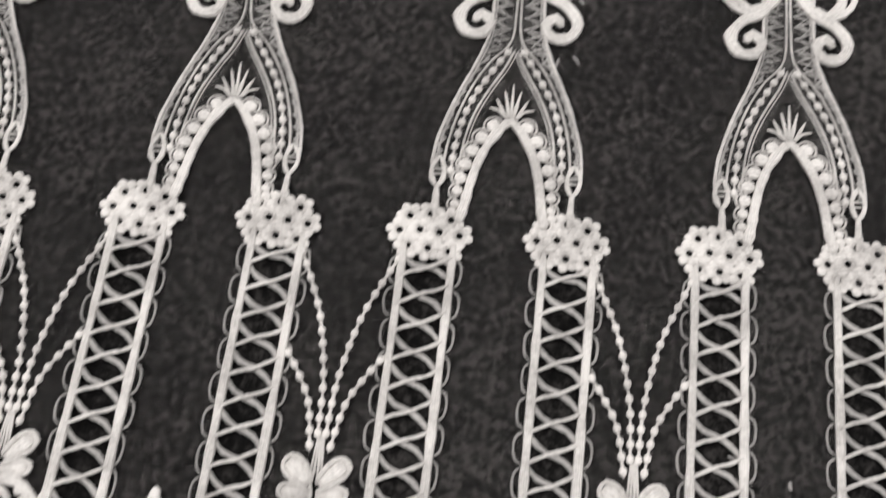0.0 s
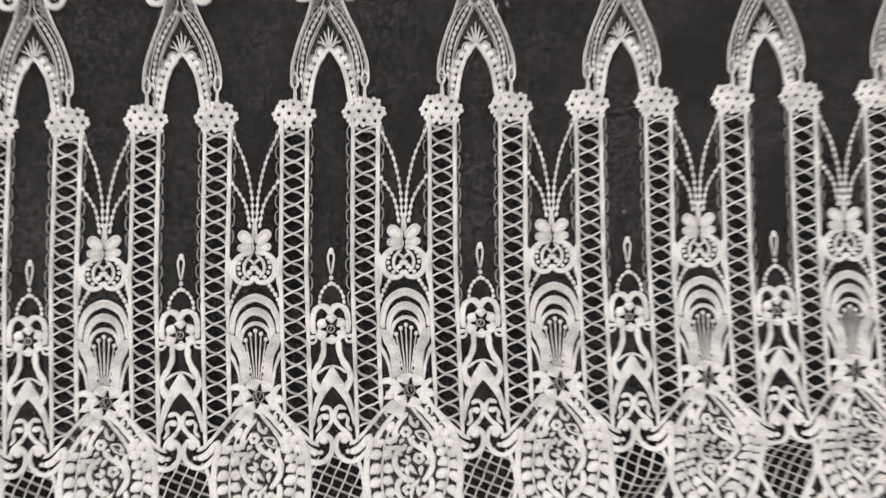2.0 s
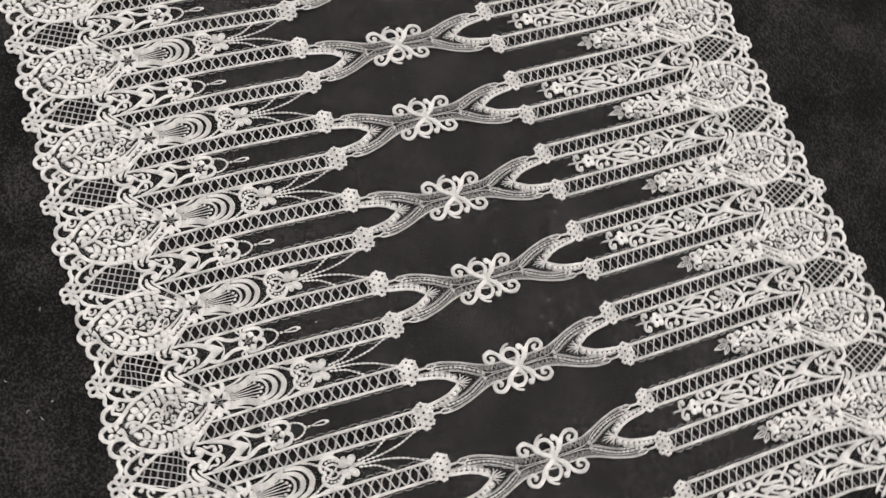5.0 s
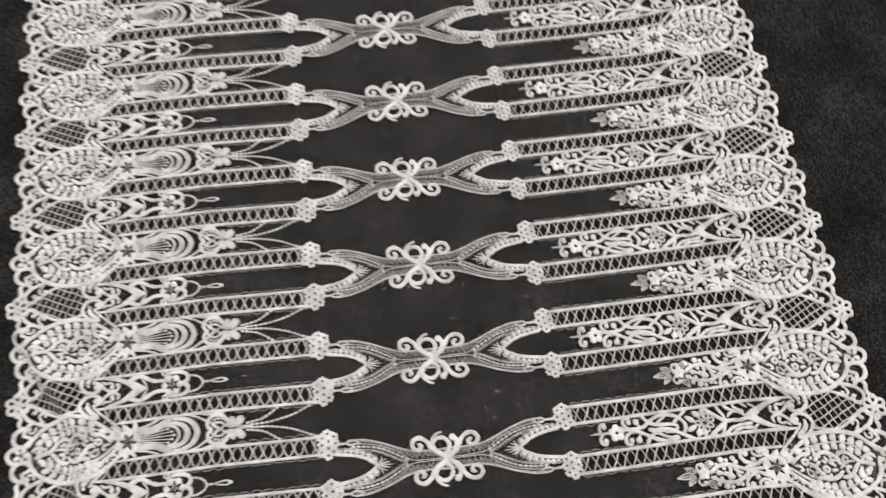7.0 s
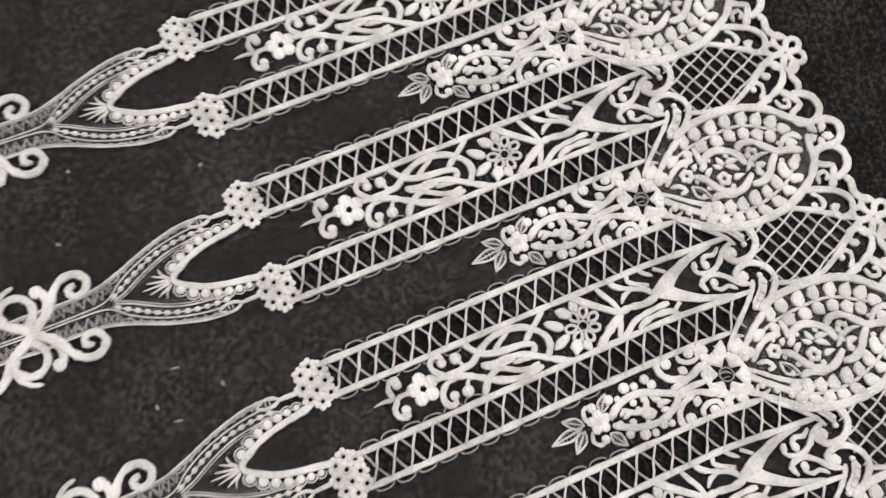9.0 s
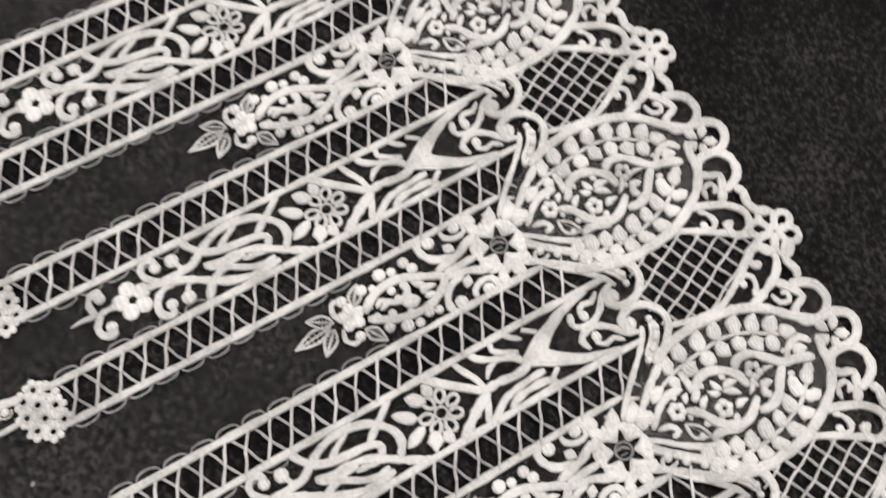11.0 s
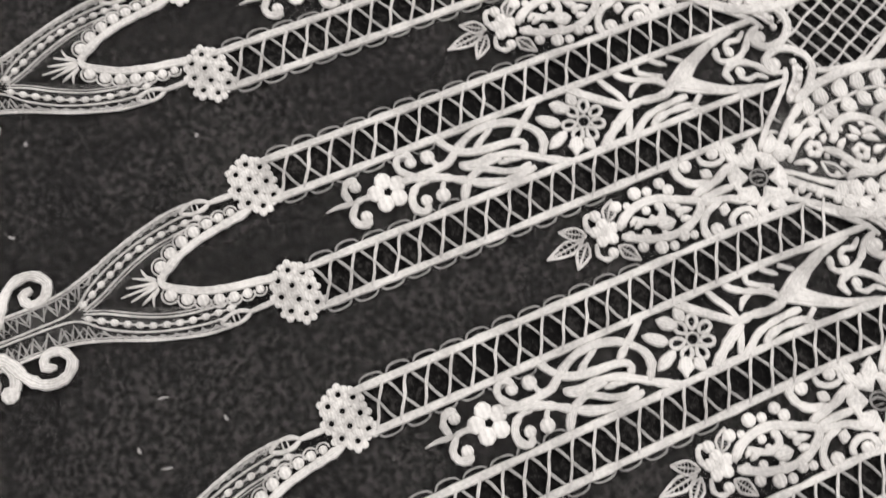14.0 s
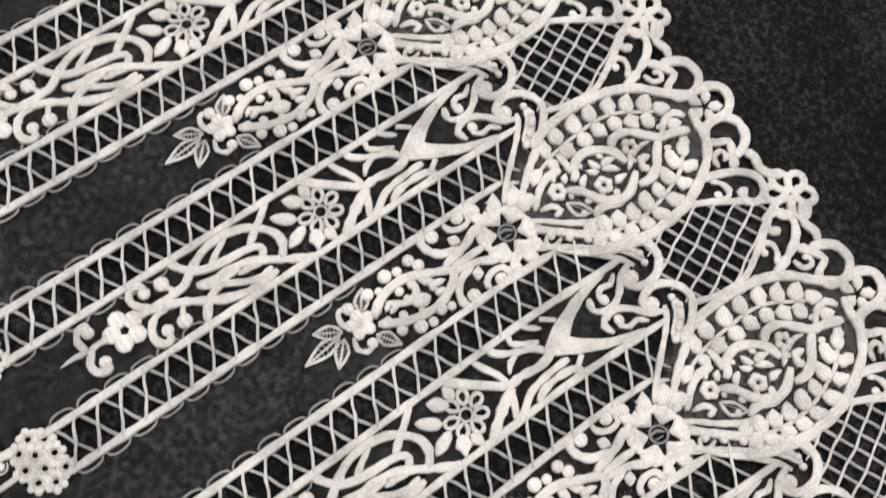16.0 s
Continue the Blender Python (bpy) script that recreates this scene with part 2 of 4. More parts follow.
def hatch(left, right, pitch, w, h=0.008, z=0.002):
    """One thread stitched to and fro across the strip between two runs."""
    a, b = spline(left, 0.004), spline(right, 0.004)
    n = int(np.linalg.norm(np.diff(a, axis=0), axis=1).sum() / pitch)
    pts = []
    for i in range(1, n):
        k = (i + 0.2 * wob.randn()) / n
        p, q = a[int((len(a) - 1) * k)], b[int((len(b) - 1) * k)]
        pts += [p, q] if i % 2 else [q, p]
    return cord(pts, w, h, z, step=0.1)


def mirror(item, axis=0.0):
    v, f, u = item
    v = v.copy()
    v[:, 0] = 2 * axis - v[:, 0]
    return v, [q[::-1] for q in f], u


def both(item, axis=0.0):
    return [item, mirror(item, axis)]


def flip(item, scale=1.0):
    v, f, u = item
    v = v.copy()
    v[:, 1] = -v[:, 1] * scale
    return v, [q[::-1] for q in f], u


def drift(v):
    """The trim lies slightly askew: how far it is drawn sideways at the height v."""
    return np.where(v < 0, -0.036 * np.minimum(-v, 2.2), 0.03 * np.maximum(v - 3, 0))


def stretch(v):
    """The second edge is drawn out a little."""
    return v + 0.04 * np.clip((v - 2.4) / 1.2, 0, 1)


def rise(x, y):
    """Height of the lace over the cloth: one buckle at the scalloped edge, and slight waves."""
    along = np.clip((x - 1.1) / 0.4, 0, 1)
    return 0.0028 * along * np.exp(-((y - ridge(x)) / 0.13) ** 2)


def ridge(x):
    """Where the buckle runs."""
    return np.minimum(-4.15 + 0.55 * (x - 1.1), -3.42 + 0.05 * (x - 3))


def tuck(x, y):
    """How far the buckle draws the edge in."""
    along = np.clip((x - 1.1) / 0.4, 0, 1)
    return 0.05 * along * np.clip((ridge(x) - y) / 0.2, 0, 1)


def sway(x, y):
    """The middle of the trim is drawn a little sideways towards one end."""
    return -0.045 * np.clip((1.7 - x) / 1.7, 0, 1) * np.exp(-(y / 0.5) ** 2)


def fan(x, y):
    """The second edge is spread a little, as the trim lies on a slight curve."""
    return 0.032 * (x - 2.1) * np.clip((y - 2.9) / 0.8, 0, 1)


def mesh_of(name, item, mat, shift=None):
    v, f, u = item
    co = v.copy()
    co[:, 0] += drift(v[:, 1])
    co[:, 1] = stretch(v[:, 1])
    if shift is not None:
        co[:, 1] += tuck(v[:, 0] + shift, v[:, 1])
        co[:, 0] += sway(v[:, 0] + shift, v[:, 1]) + fan(v[:, 0] + shift, v[:, 1])
    co = co * P
    if shift is not None:
        co[:, 2] += rise(v[:, 0] + shift, v[:, 1])
    m = bpy.data.meshes.new(name)
    m.from_pydata(co.tolist(), [], f)
    layer = m.uv_layers.new(name="UVMap")
    idx = np.empty(len(m.loops), np.int32)
    m.loops.foreach_get("vertex_index", idx)
    layer.data.foreach_set("uv", u[idx].astype(np.float32).ravel())
    m.polygons.foreach_set("use_smooth", np.ones(len(m.polygons), bool))
    m.materials.append(mat)
    return m


trim = tagged(new("embroidered_lace"), "wide white embroidered tulle lace laid flat on black felt", "lace")

MOTIFS = []   # name, label, pieces, first repeat, last repeat


def motif(name, label, pieces, first=FIRST, last=LAST):
    """pieces: (name, material, item). The first is the part, the others hang under it."""
    MOTIFS.append((name, label, pieces, first, last))


def place_motifs():
    for name, label, pieces, first, last in MOTIFS:
        made = {}
        for k in range(first, last + 1):
            parent = trim
            for i, (pn, mat, item) in enumerate(pieces):
                y = item[0][:, 1]
                bent = (y.min() < -3.0 and 1 <= k <= 5) or (np.abs(y).min() < 1.0 and k <= 1) or y.max() > 2.95
                if bent:
                    data = mesh_of(pn, item, mat, k)
                else:
                    if i not in made:
                        made[i] = mesh_of(pn, item, mat)
                    data = made[i]
                ob = new(name if i == 0 else pn, data)
                ob.parent = parent
                if i == 0:
                    ob.location = (k * P, 0, 0)
                    tagged(ob, label)
                    parent = ob


def two_sided(name, label, pieces, scale=0.975, **kw):
    """The same motif on both halves of the trim."""
    motif(name, label, pieces, **kw)
    motif(name, label, [(a, b, flip(c, scale)) for a, b, c in pieces], **kw)


# ---- centre: scroll, neck and arches ----
neck = [(-0.1, 0.0), (-0.093, 0.15), (-0.1, 0.32), (-0.137, 0.45), (-0.203, 0.615), (-0.252, 0.78), (-0.266, 0.9)]
inner = [(-0.008, 0.0), (-0.008, 0.2), (-0.02, 0.36), (-0.09, 0.455), (-0.147, 0.56), (-0.19, 0.68), (-0.216, 0.8), (-0.226, 0.9)]
lower = [(-0.006, 0.4), (-0.035, 0.475), (-0.078, 0.555), (-0.112, 0.625), (-0.14, 0.7), (-0.158, 0.78), (-0.168, 0.87), (-0.172, 0.95)]
pieces = [("arch_cord", SATIN, cord([(-0.15, 1.12), (-0.136, 1.05), (-0.12, 0.95), (-0.098, 0.86), (-0.06, 0.775), (0, 0.705), (0.06, 0.775), (0.098, 0.86), (0.12, 0.95), (0.136, 1.05), (0.15, 1.12)], 0.034))]
for sx in (-1, 1):
    for u, v, r in ((0.168, 1.045, 0.021), (0.165, 0.995, 0.024), (0.158, 0.943, 0.027), (0.146, 0.887, 0.029), (0.126, 0.83, 0.03), (0.098, 0.776, 0.031), (0.06, 0.724, 0.031)):
        pieces.append(("pearl", SATIN, bead(sx * u, v, r * 0.86, h=0.024)))
    ticks = []
    for u, v, r, a in ((0.168, 1.045, 0.026, 5), (0.165, 0.995, 0.029, 3), (0.158, 0.943, 0.031, 8), (0.146, 0.887, 0.033, 16), (0.126, 0.83, 0.034, 26), (0.098, 0.776, 0.035, 38), (0.06, 0.724, 0.035, 52)):
        a = radians(a)
        ticks.append(cord([(sx * (u + r * math.cos(a + b)), v + r * math.sin(a + b) * -1) for b in np.linspace(-1.7, 1.7, 7)], 0.008, 0.01, step=0.012))
    pieces.append(("stitch", FINE, join(*ticks)))
    m = (lambda q: q) if sx < 0 else mirror
    pieces.append(("outline", FINE, m(join(cord(neck, 0.013, 0.01), cord([(u + 0.012, v) for u, v in neck], 0.005, 0.006)))))
    pieces.append(("outline", FINE, m(join(cord(inner, 0.009, 0.009), cord(lower, 0.009, 0.009), cord([(u + 0.012, v + 0.004) for u, v in lower], 0.005, 0.006)))))
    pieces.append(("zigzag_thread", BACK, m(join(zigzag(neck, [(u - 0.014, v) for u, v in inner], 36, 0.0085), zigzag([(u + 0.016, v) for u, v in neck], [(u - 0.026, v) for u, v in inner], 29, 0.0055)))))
    dots = beads_along([(-0.015, 0.385), (-0.062, 0.462), (-0.108, 0.545), (-0.145, 0.62), (-0.17, 0.7), (-0.186, 0.78), (-0.194, 0.87), (-0.196, 0.94)], 0.05, 0.014)
    pieces.append(("bead_thread", FINE, m(dots[0])))
    pieces += [("bead", SATIN, m(q)) for q in dots[1:]]
    rim_a = [(-0.238, 0.86), (-0.262, 0.905), (-0.258, 0.95), (-0.238, 0.985)]
    rim_b = [(-0.238, 0.86), (-0.218, 0.905), (-0.22, 0.95), (-0.238, 0.985)]
    pieces.append(("drop", SATIN, m(join(cord(rim_a, 0.017), cord(rim_b, 0.017), hatch(rim_a[1:3], rim_b[1:3], 0.012, 0.007), cord([(-0.238, 0.97), (-0.234, 1.1)], 0.024)))))
for u, v in ((0, 0.545), (-0.03, 0.575), (0.03, 0.575), (-0.058, 0.61), (0.058, 0.61), (-0.08, 0.65), (0.08, 0.65)):
    pieces.append(("ray", SATIN, cord([(u * 0.25, 0.69), (u * 0.55, 0.635 if abs(u) < 0.05 else 0.66), (u, v)], 0.014, taper=(1.1, 0.6))))
gz = []
a, b = spline(neck, 0.02), spline([(0.0, v) for u, v in neck[:3]] + [(-0.0, 0.45), (-0.07, 0.62), (-0.14, 0.82), (-0.15, 0.98)], 0.02)
n = min(len(a), len(b))
a, b = (q[np.linspace(0, len(q) - 1, n).astype(int)] for q in (a, b))
gv = np.vstack([np.c_[a, np.full(n, 0.001)], np.c_[b, np.full(n, 0.001)]])
gauze = (gv, [(i, i + 1, n + i + 1, n + i) for i in range(n - 1)], gv[:, :2])
for q in both(gauze):
    pieces.append(("gauze", GAUZE, q))
two_sided("arch", "pointed arch with pearl stitches and a zigzag thread fill", pieces, 0.975)

sc = []
for sx in (1, -1):
    m = (lambda q: q) if sx > 0 else mirror
    lift = 0.004 * (sx > 0)
    sc.append(("scroll", SATIN, m(cord([(-0.05, -0.06), (0.018, 0.012), (0.078, 0.09), (0.15, 0.13), (0.208, 0.19), (0.214, 0.262), (0.164, 0.308), (0.108, 0.28), (0.104, 0.226), (0.146, 0.21), (0.162, 0.25)], 0.05, 0.024, lift, taper=(1.05, 0.72)))))
    sc.append(("bud", SATIN, m(join(cord([(0.05, 0.06), (0.112, 0.094), (0.165, 0.094), (0.19, 0.075)], 0.042, 0.024), bead(0.194, 0.064, 0.036, h=0.03)))))
    sc.append(("scroll", SATIN, m(cord([(0.02, -0.054), (0.072, 0.008), (0.138, 0.024), (0.194, -0.018), (0.2, -0.085), (0.148, -0.138), (0.082, -0.112)], 0.042, 0.022))))
    sc.append(("horn", SATIN, m(cord([(0.1, -0.149), (0.184, -0.135), (0.238, -0.092), (0.258, -0.034)], 0.046, 0.022, taper=(1.1, 0.45)))))
    sc.append(("scroll", SATIN, m(cord([(-0.045, 0.05), (0.026, -0.033), (0.095, -0.138), (0.172, -0.186), (0.218, -0.258), (0.19, -0.322), (0.128, -0.326), (0.1, -0.278), (0.138, -0.244), (0.162, -0.278)], 0.05, 0.024, lift, taper=(1.05, 0.72)))))
motif("scroll_ornament", "raised white scroll ornament with rolled ends", sc)

# ---- flower blocks ----
for cv, size in ((1.17, 0.88), (-1.13, 0.97)):
    for cu in (-0.237, 0.237):
        fl_ = []
        for i, (u, v) in enumerate(((-0.082, 0.058), (-0.008, 0.07), (0.066, 0.052), (-0.112, 0.0), (-0.04, 0.008), (0.03, 0.002), (0.102, -0.006), (-0.078, -0.056), (-0.004, -0.06), (0.072, -0.068))):
            u, v = u * size, v * size * (1 if cv > 0 else -1)
            fl_.append(("small_flower", SATIN, flower(cu + u, cv - v, 6, 0.031 * size, 0.019 * size, 0.42, 17 * i, 0.0105)))
        motif("flower_block", "block of small round-petalled white flowers", fl_)

# ---- ladder bands ----
for sv, v0, v1 in ((1, 1.235, 3.4), (-1, 1.2, 3.32)):
    for su in (-1, 1):
        uo0, uo1, ui0, ui1 = 0.325, 0.318, 0.155, 0.152
        def at(u0, u1, v):
            return su * (u0 + (u1 - u0) * (v - v0) / (v1 - v0))
        def rail(u0, u1, end, w, n=9):
            return cord([(at(u0, u1, v) + 0.0022 * math.sin(v * 23 + u0 * 40), sv * v) for v in np.linspace(v0 - 0.03, end, n)], w, 0.02, step=0.05)
        pieces = [("rail", SATIN, rail(uo0, uo1, v1 - 0.19, 0.032 if sv > 0 else 0.029)), ("rail", SATIN, rail(ui0, ui1, v1 + 0.02, 0.032 if sv > 0 else 0.029))]
        cross, back = [], []
        pitch = 0.0975
        bend = -0.003
        sag = 0.012 if sv < 0 else 0.003
        for i in range(int((v1 - v0 - 0.06) / pitch)):
            v = v0 + 0.02 + i * pitch
            lo, hi = sv * v, sv * (v + pitch * (0.8 if sv < 0 else 0.97))
            b0, b1 = sv * (v - pitch * 0.22), sv * (v + pitch * 1.08)
            if sv > 0 or i == 0:
                b0, b1 = lo, hi
            a1, a2 = at(uo0, uo1, v), at(ui0, ui1, v)
            g = 0.006 * math.sin(i * 2.4 + su)
            e1, e2 = (a1, a2) if su > 0 else (a2, a1)
            cross.append(cord([(e1, lo), (e1 * 0.75 + e2 * 0.25, lo * 0.75 + hi * 0.25 - sv * bend), ((e1 + e2) / 2, (lo + hi) / 2 + g), (e1 * 0.25 + e2 * 0.75, lo * 0.25 + hi * 0.75 + sv * bend), (e2, hi)], 0.0135 if sv < 0 else 0.0125, 0.010, 0.008))
            back.append(cord([(e2, b0), (e2 * 0.75 + e1 * 0.25, b0 * 0.75 + b1 * 0.25 + sv * sag), ((e1 + e2) / 2, (b0 + b1) / 2 - g), (e2 * 0.25 + e1 * 0.75, b0 * 0.25 + b1 * 0.75 - sv * sag), (e1, b1)], 0.018 if sv < 0 else 0.0125, 0.006))
        pieces.append(("cross_thread", FINE, join(*cross)))
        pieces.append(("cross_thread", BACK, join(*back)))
        for u0, u1, s, ends in ((uo0, uo1, 1, 2.05 if sv < 0 else 2.55), (ui0, ui1, -1, 2.5 if sv < 0 else 2.0)):
            pic = []
            for i in range(int((ends - v0) / 0.112)):
                v = v0 + 0.02 + i * 0.112
                c0 = at(u0, u1, v) + su * s * 0.012
                o = su * s * (0.026 + 0.004 * math.sin(i * 1.7))
                pic.append(cord([(c0, sv * v), (c0 + o * 0.8, sv * (v + 0.018)), (c0 + o, sv * (v + 0.052)), (c0 + o * 0.75, sv * (v + 0.088)), (c0, sv * (v + 0.105))], 0.0085, 0.006, step=0.03))
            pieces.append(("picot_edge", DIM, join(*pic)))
        motif("ladder_band", "openwork band of crossed threads between two cords", pieces)

# ---- border, alike on both edges ----
def leaf_pair(b, t1, t2, w=0.061):
    """Two plump leaves parting from one point of a stem."""
    out = []
    for t, s in ((t1, 1), (t2, -1)):
        if t:
            t = np.array(b) + (np.array(t) - np.array(b)) * 1.06
            out.append(("leaf", SATIN, leaf(b, t, w + 0.003 * wob.randn(), 0.1 * s, h=0.021)))
    return out


def small_bloom(u, v, r, n=5, turn=20.0):
    """A little star flower with a pricked eye."""
    items = [leaf((u + r * 0.2 * math.cos(a), v + r * 0.2 * math.sin(a)), (u + r * math.cos(a), v + r * math.sin(a)), r * 0.85, h=0.022)
             for a in (radians(turn) + 2 * np.pi * i / n for i in range(n))]
    return ("star_flower", SATIN, join(*items))


bd = [("medallion_cord", SATIN, cord([(0.262, 3.4), (0.236, 3.45), (0.214, 3.536), (0.205, 3.648), (0.211, 3.756), (0.236, 3.875), (0.288, 3.974), (0.366, 4.06), (0.438, 4.165)], 0.044)),
      ("medallion_cord", SATIN, cord([(0.76, 3.321), (0.803, 3.433), (0.823, 3.537), (0.829, 3.63), (0.82, 3.728), (0.797, 3.828), (0.75, 3.932), (0.69, 4.02), (0.607, 4.077), (0.541, 4.085), (0.482, 4.11)], 0.044))]
bd.append(("vine_stem", SATIN, cord([(0.36, 3.37), (0.328, 3.47), (0.31, 3.609), (0.305, 3.728), (0.33, 3.824), (0.372, 3.9), (0.408, 3.968)], 0.018)))
bd.append(("vine_stem", SATIN, cord([(0.572, 3.99), (0.623, 3.937), (0.677, 3.873), (0.71, 3.794), (0.735, 3.707), (0.75, 3.614), (0.748, 3.523), (0.727, 3.42), (0.69, 3.34)], 0.018)))
bd += leaf_pair((0.338, 3.43), (0.265, 3.462), (0.39, 3.44), 0.05)
for q in (((0.316, 3.511), (0.236, 3.535), (0.376, 3.54)), ((0.314, 3.6), (0.232, 3.64), (0.374, 3.635)), ((0.306, 3.69), (0.232, 3.728), (0.378, 3.708)),
          ((0.324, 3.78), (0.248, 3.824), (0.39, 3.778)), ((0.354, 3.852), (0.282, 3.905), (0.426, 3.846)), ((0.387, 3.916), (0.33, 3.98), (0.456, 3.908)),
          ((0.398, 3.955), (0.428, 4.022), None)):
    bd += leaf_pair(*q)
for q in (((0.637, 3.93), (0.572, 3.998), None), ((0.667, 3.888), (0.575, 3.893), (0.68, 3.966)), ((0.707, 3.823), (0.622, 3.818), (0.735, 3.893)),
          ((0.735, 3.74), (0.662, 3.75), (0.776, 3.812)), ((0.751, 3.652), (0.668, 3.682), (0.798, 3.716)), ((0.754, 3.578), (0.68, 3.598), (0.797, 3.63)),
          ((0.747, 3.509), (0.674, 3.532), (0.792, 3.552)), ((0.733, 3.444), (0.66, 3.47), (0.785, 3.472)), ((0.71, 3.385), (0.648, 3.41), (0.76, 3.41))):
    bd += leaf_pair(*q)
for run, w in (([(0.442, 3.68), (0.407, 3.72), (0.413, 3.789), (0.464, 3.845), (0.508, 3.895), (0.523, 3.959), (0.551, 4.035)], 0.042),
               ([(0.508, 3.895), (0.561, 3.839), (0.605, 3.803), (0.636, 3.741), (0.628, 3.683)], 0.042),
               ([(0.512, 3.912), (0.462, 3.965), (0.453, 4.028), (0.492, 4.06)], 0.032),
               ([(0.472, 3.455), (0.452, 3.482), (0.413, 3.504), (0.393, 3.571), (0.42, 3.641), (0.463, 3.685), (0.522, 3.7)], 0.04),
               ([(0.338, 3.47), (0.39, 3.477), (0.438, 3.47)], 0.034),
               ([(0.489, 3.408), (0.528, 3.46), (0.59, 3.496), (0.64, 3.564), (0.632, 3.634), (0.575, 3.71)], 0.042),
               ([(0.66, 3.574), (0.628, 3.479), (0.645, 3.44)], 0.034),
               ([(0.492, 3.245), (0.43, 3.314), (0.4, 3.38), (0.402, 3.44)], 0.034),
               ([(0.512, 3.187), (0.548, 3.25), (0.602, 3.318), (0.655, 3.41), (0.66, 3.47)], 0.026),
               ([(0.6, 3.099), (0.645, 3.186), (0.71, 3.288), (0.772, 3.379), (0.813, 3.487)], 0.03),
               ([(0.505, 3.262), (0.513, 3.315), (0.548, 3.335), (0.556, 3.3)], 0.026)):
    bd.append(("scroll", SATIN, cord(run, w, taper=(0.9, 1.05))))
for q, w in ((((0.495, 3.96), (0.507, 4.028)), 0.05), (((0.486, 3.589), (0.43, 3.565)), 0.028), (((0.48, 3.594), (0.482, 3.67)), 0.03), (((0.492, 3.586), (0.536, 3.655)), 0.03),
             (((0.496, 3.574), (0.462, 3.53)), 0.026), (((0.519, 3.47), (0.476, 3.518)), 0.028), (((0.574, 3.6), (0.565, 3.668)), 0.032), (((0.494, 3.735), (0.556, 3.684)), 0.024),
             (((0.553, 3.742), (0.552, 3.808)), 0.036), (((0.552, 3.755), (0.592, 3.734)), 0.03), (((0.5, 3.78), (0.503, 3.848)), 0.02), (((0.434, 3.384), (0.398, 3.415)), 0.026), (((0.465, 3.42), (0.428, 3.45)), 0.026),
             (((0.59, 3.16), (0.56, 3.2)), 0.03), (((0.632, 3.225), (0.596, 3.262)), 0.034), (((0.678, 3.285), (0.64, 3.322)), 0.034), (((0.725, 3.345), (0.685, 3.375)), 0.034),
             (((0.425, 3.205), (0.467, 3.28)), 0.06), (((0.4, 3.3), (0.36, 3.38)), 0.05)):
    bd.append(("leaf", SATIN, leaf(*q, w, 0.1)))
bd += [small_bloom(0.554, 3.552, 0.042), small_bloom(0.479, 3.757, 0.044, 5, 50), small_bloom(0.475, 3.372, 0.042, 6, 0)]
seeds = ((0.44, 3.62, 0.014), (0.585, 3.52, 0.014), (0.61, 3.58, 0.016), (0.53, 3.735, 0.013), (0.45, 3.76, 0.016), (0.43, 3.52, 0.013), (0.59, 3.76, 0.014), (0.575, 3.46, 0.015), (0.52, 3.41, 0.012), (0.565, 3.9, 0.014), (0.47, 3.93, 0.013), (0.61, 3.41, 0.014))
bd.append(("seed_stitch", SATIN, join(*[bead(u, v, r * 1.3, r, u * 30) for u, v, r in seeds])))
eye_a, eye_b = [(0.535, 3.373), (0.566, 3.42), (0.626, 3.446)], [(0.535, 3.373), (0.6, 3.378), (0.626, 3.446)]
bd.append(("eye_leaf", SATIN, join(cord(eye_a, 0.015), cord(eye_b, 0.015), cord([(0.552, 3.385), (0.612, 3.432)], 0.022, shape="leaf"))))
two_sided("medallion", "rounded medallion of leafy vines and star flowers", bd, 0.975, last=LAST - 1)

# star flower over the medallion: pointed petals round a pricked eye
STAR = (0.508, 3.095)
st = [("star_flower", SATIN, rosette(*STAR, 6, 0.128, 0.084, 70, 0.013))]
for i in range(6):
    a = radians(70 + 60 * i)
    st.append(("petal", SATIN, leaf((STAR[0] + 0.05 * math.cos(a), STAR[1] + 0.05 * math.sin(a)), (STAR[0] + 0.112 * math.cos(a), STAR[1] + 0.112 * math.sin(a)), 0.046, h=0.02)))
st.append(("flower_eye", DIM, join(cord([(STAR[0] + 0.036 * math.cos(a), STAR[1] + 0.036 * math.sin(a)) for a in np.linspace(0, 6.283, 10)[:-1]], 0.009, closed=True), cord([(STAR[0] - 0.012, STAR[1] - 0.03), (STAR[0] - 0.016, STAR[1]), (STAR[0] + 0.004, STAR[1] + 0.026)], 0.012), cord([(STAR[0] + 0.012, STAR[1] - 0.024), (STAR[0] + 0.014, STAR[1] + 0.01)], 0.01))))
for b_, t_, w, bend in (((0.4, 3.075), (0.335, 3.145), 0.05, -0.15), ((0.415, 3.16), (0.35, 3.235), 0.055, -0.2), ((0.615, 3.085), (0.69, 3.13), 0.05, 0.15), ((0.47, 3.2), (0.45, 3.245), 0.04, 0.1)):
    st.append(("leaf", SATIN, leaf(b_, t_, w, bend)))
st.append(("side_leaf", SATIN, cord([(0.315, 3.035), (0.374, 3.022), (0.436, 3.056)], 0.055, 0.02, taper=(0.6, 1))))
st.append(("side_leaf", SATIN, cord([(0.612, 3.19), (0.612, 3.07), (0.662, 3.022)], 0.055, 0.02, taper=(1, 0.6))))
two_sided("star_motif", "open star-shaped flower with leaves at the band ends", st, 0.975, last=LAST - 1)


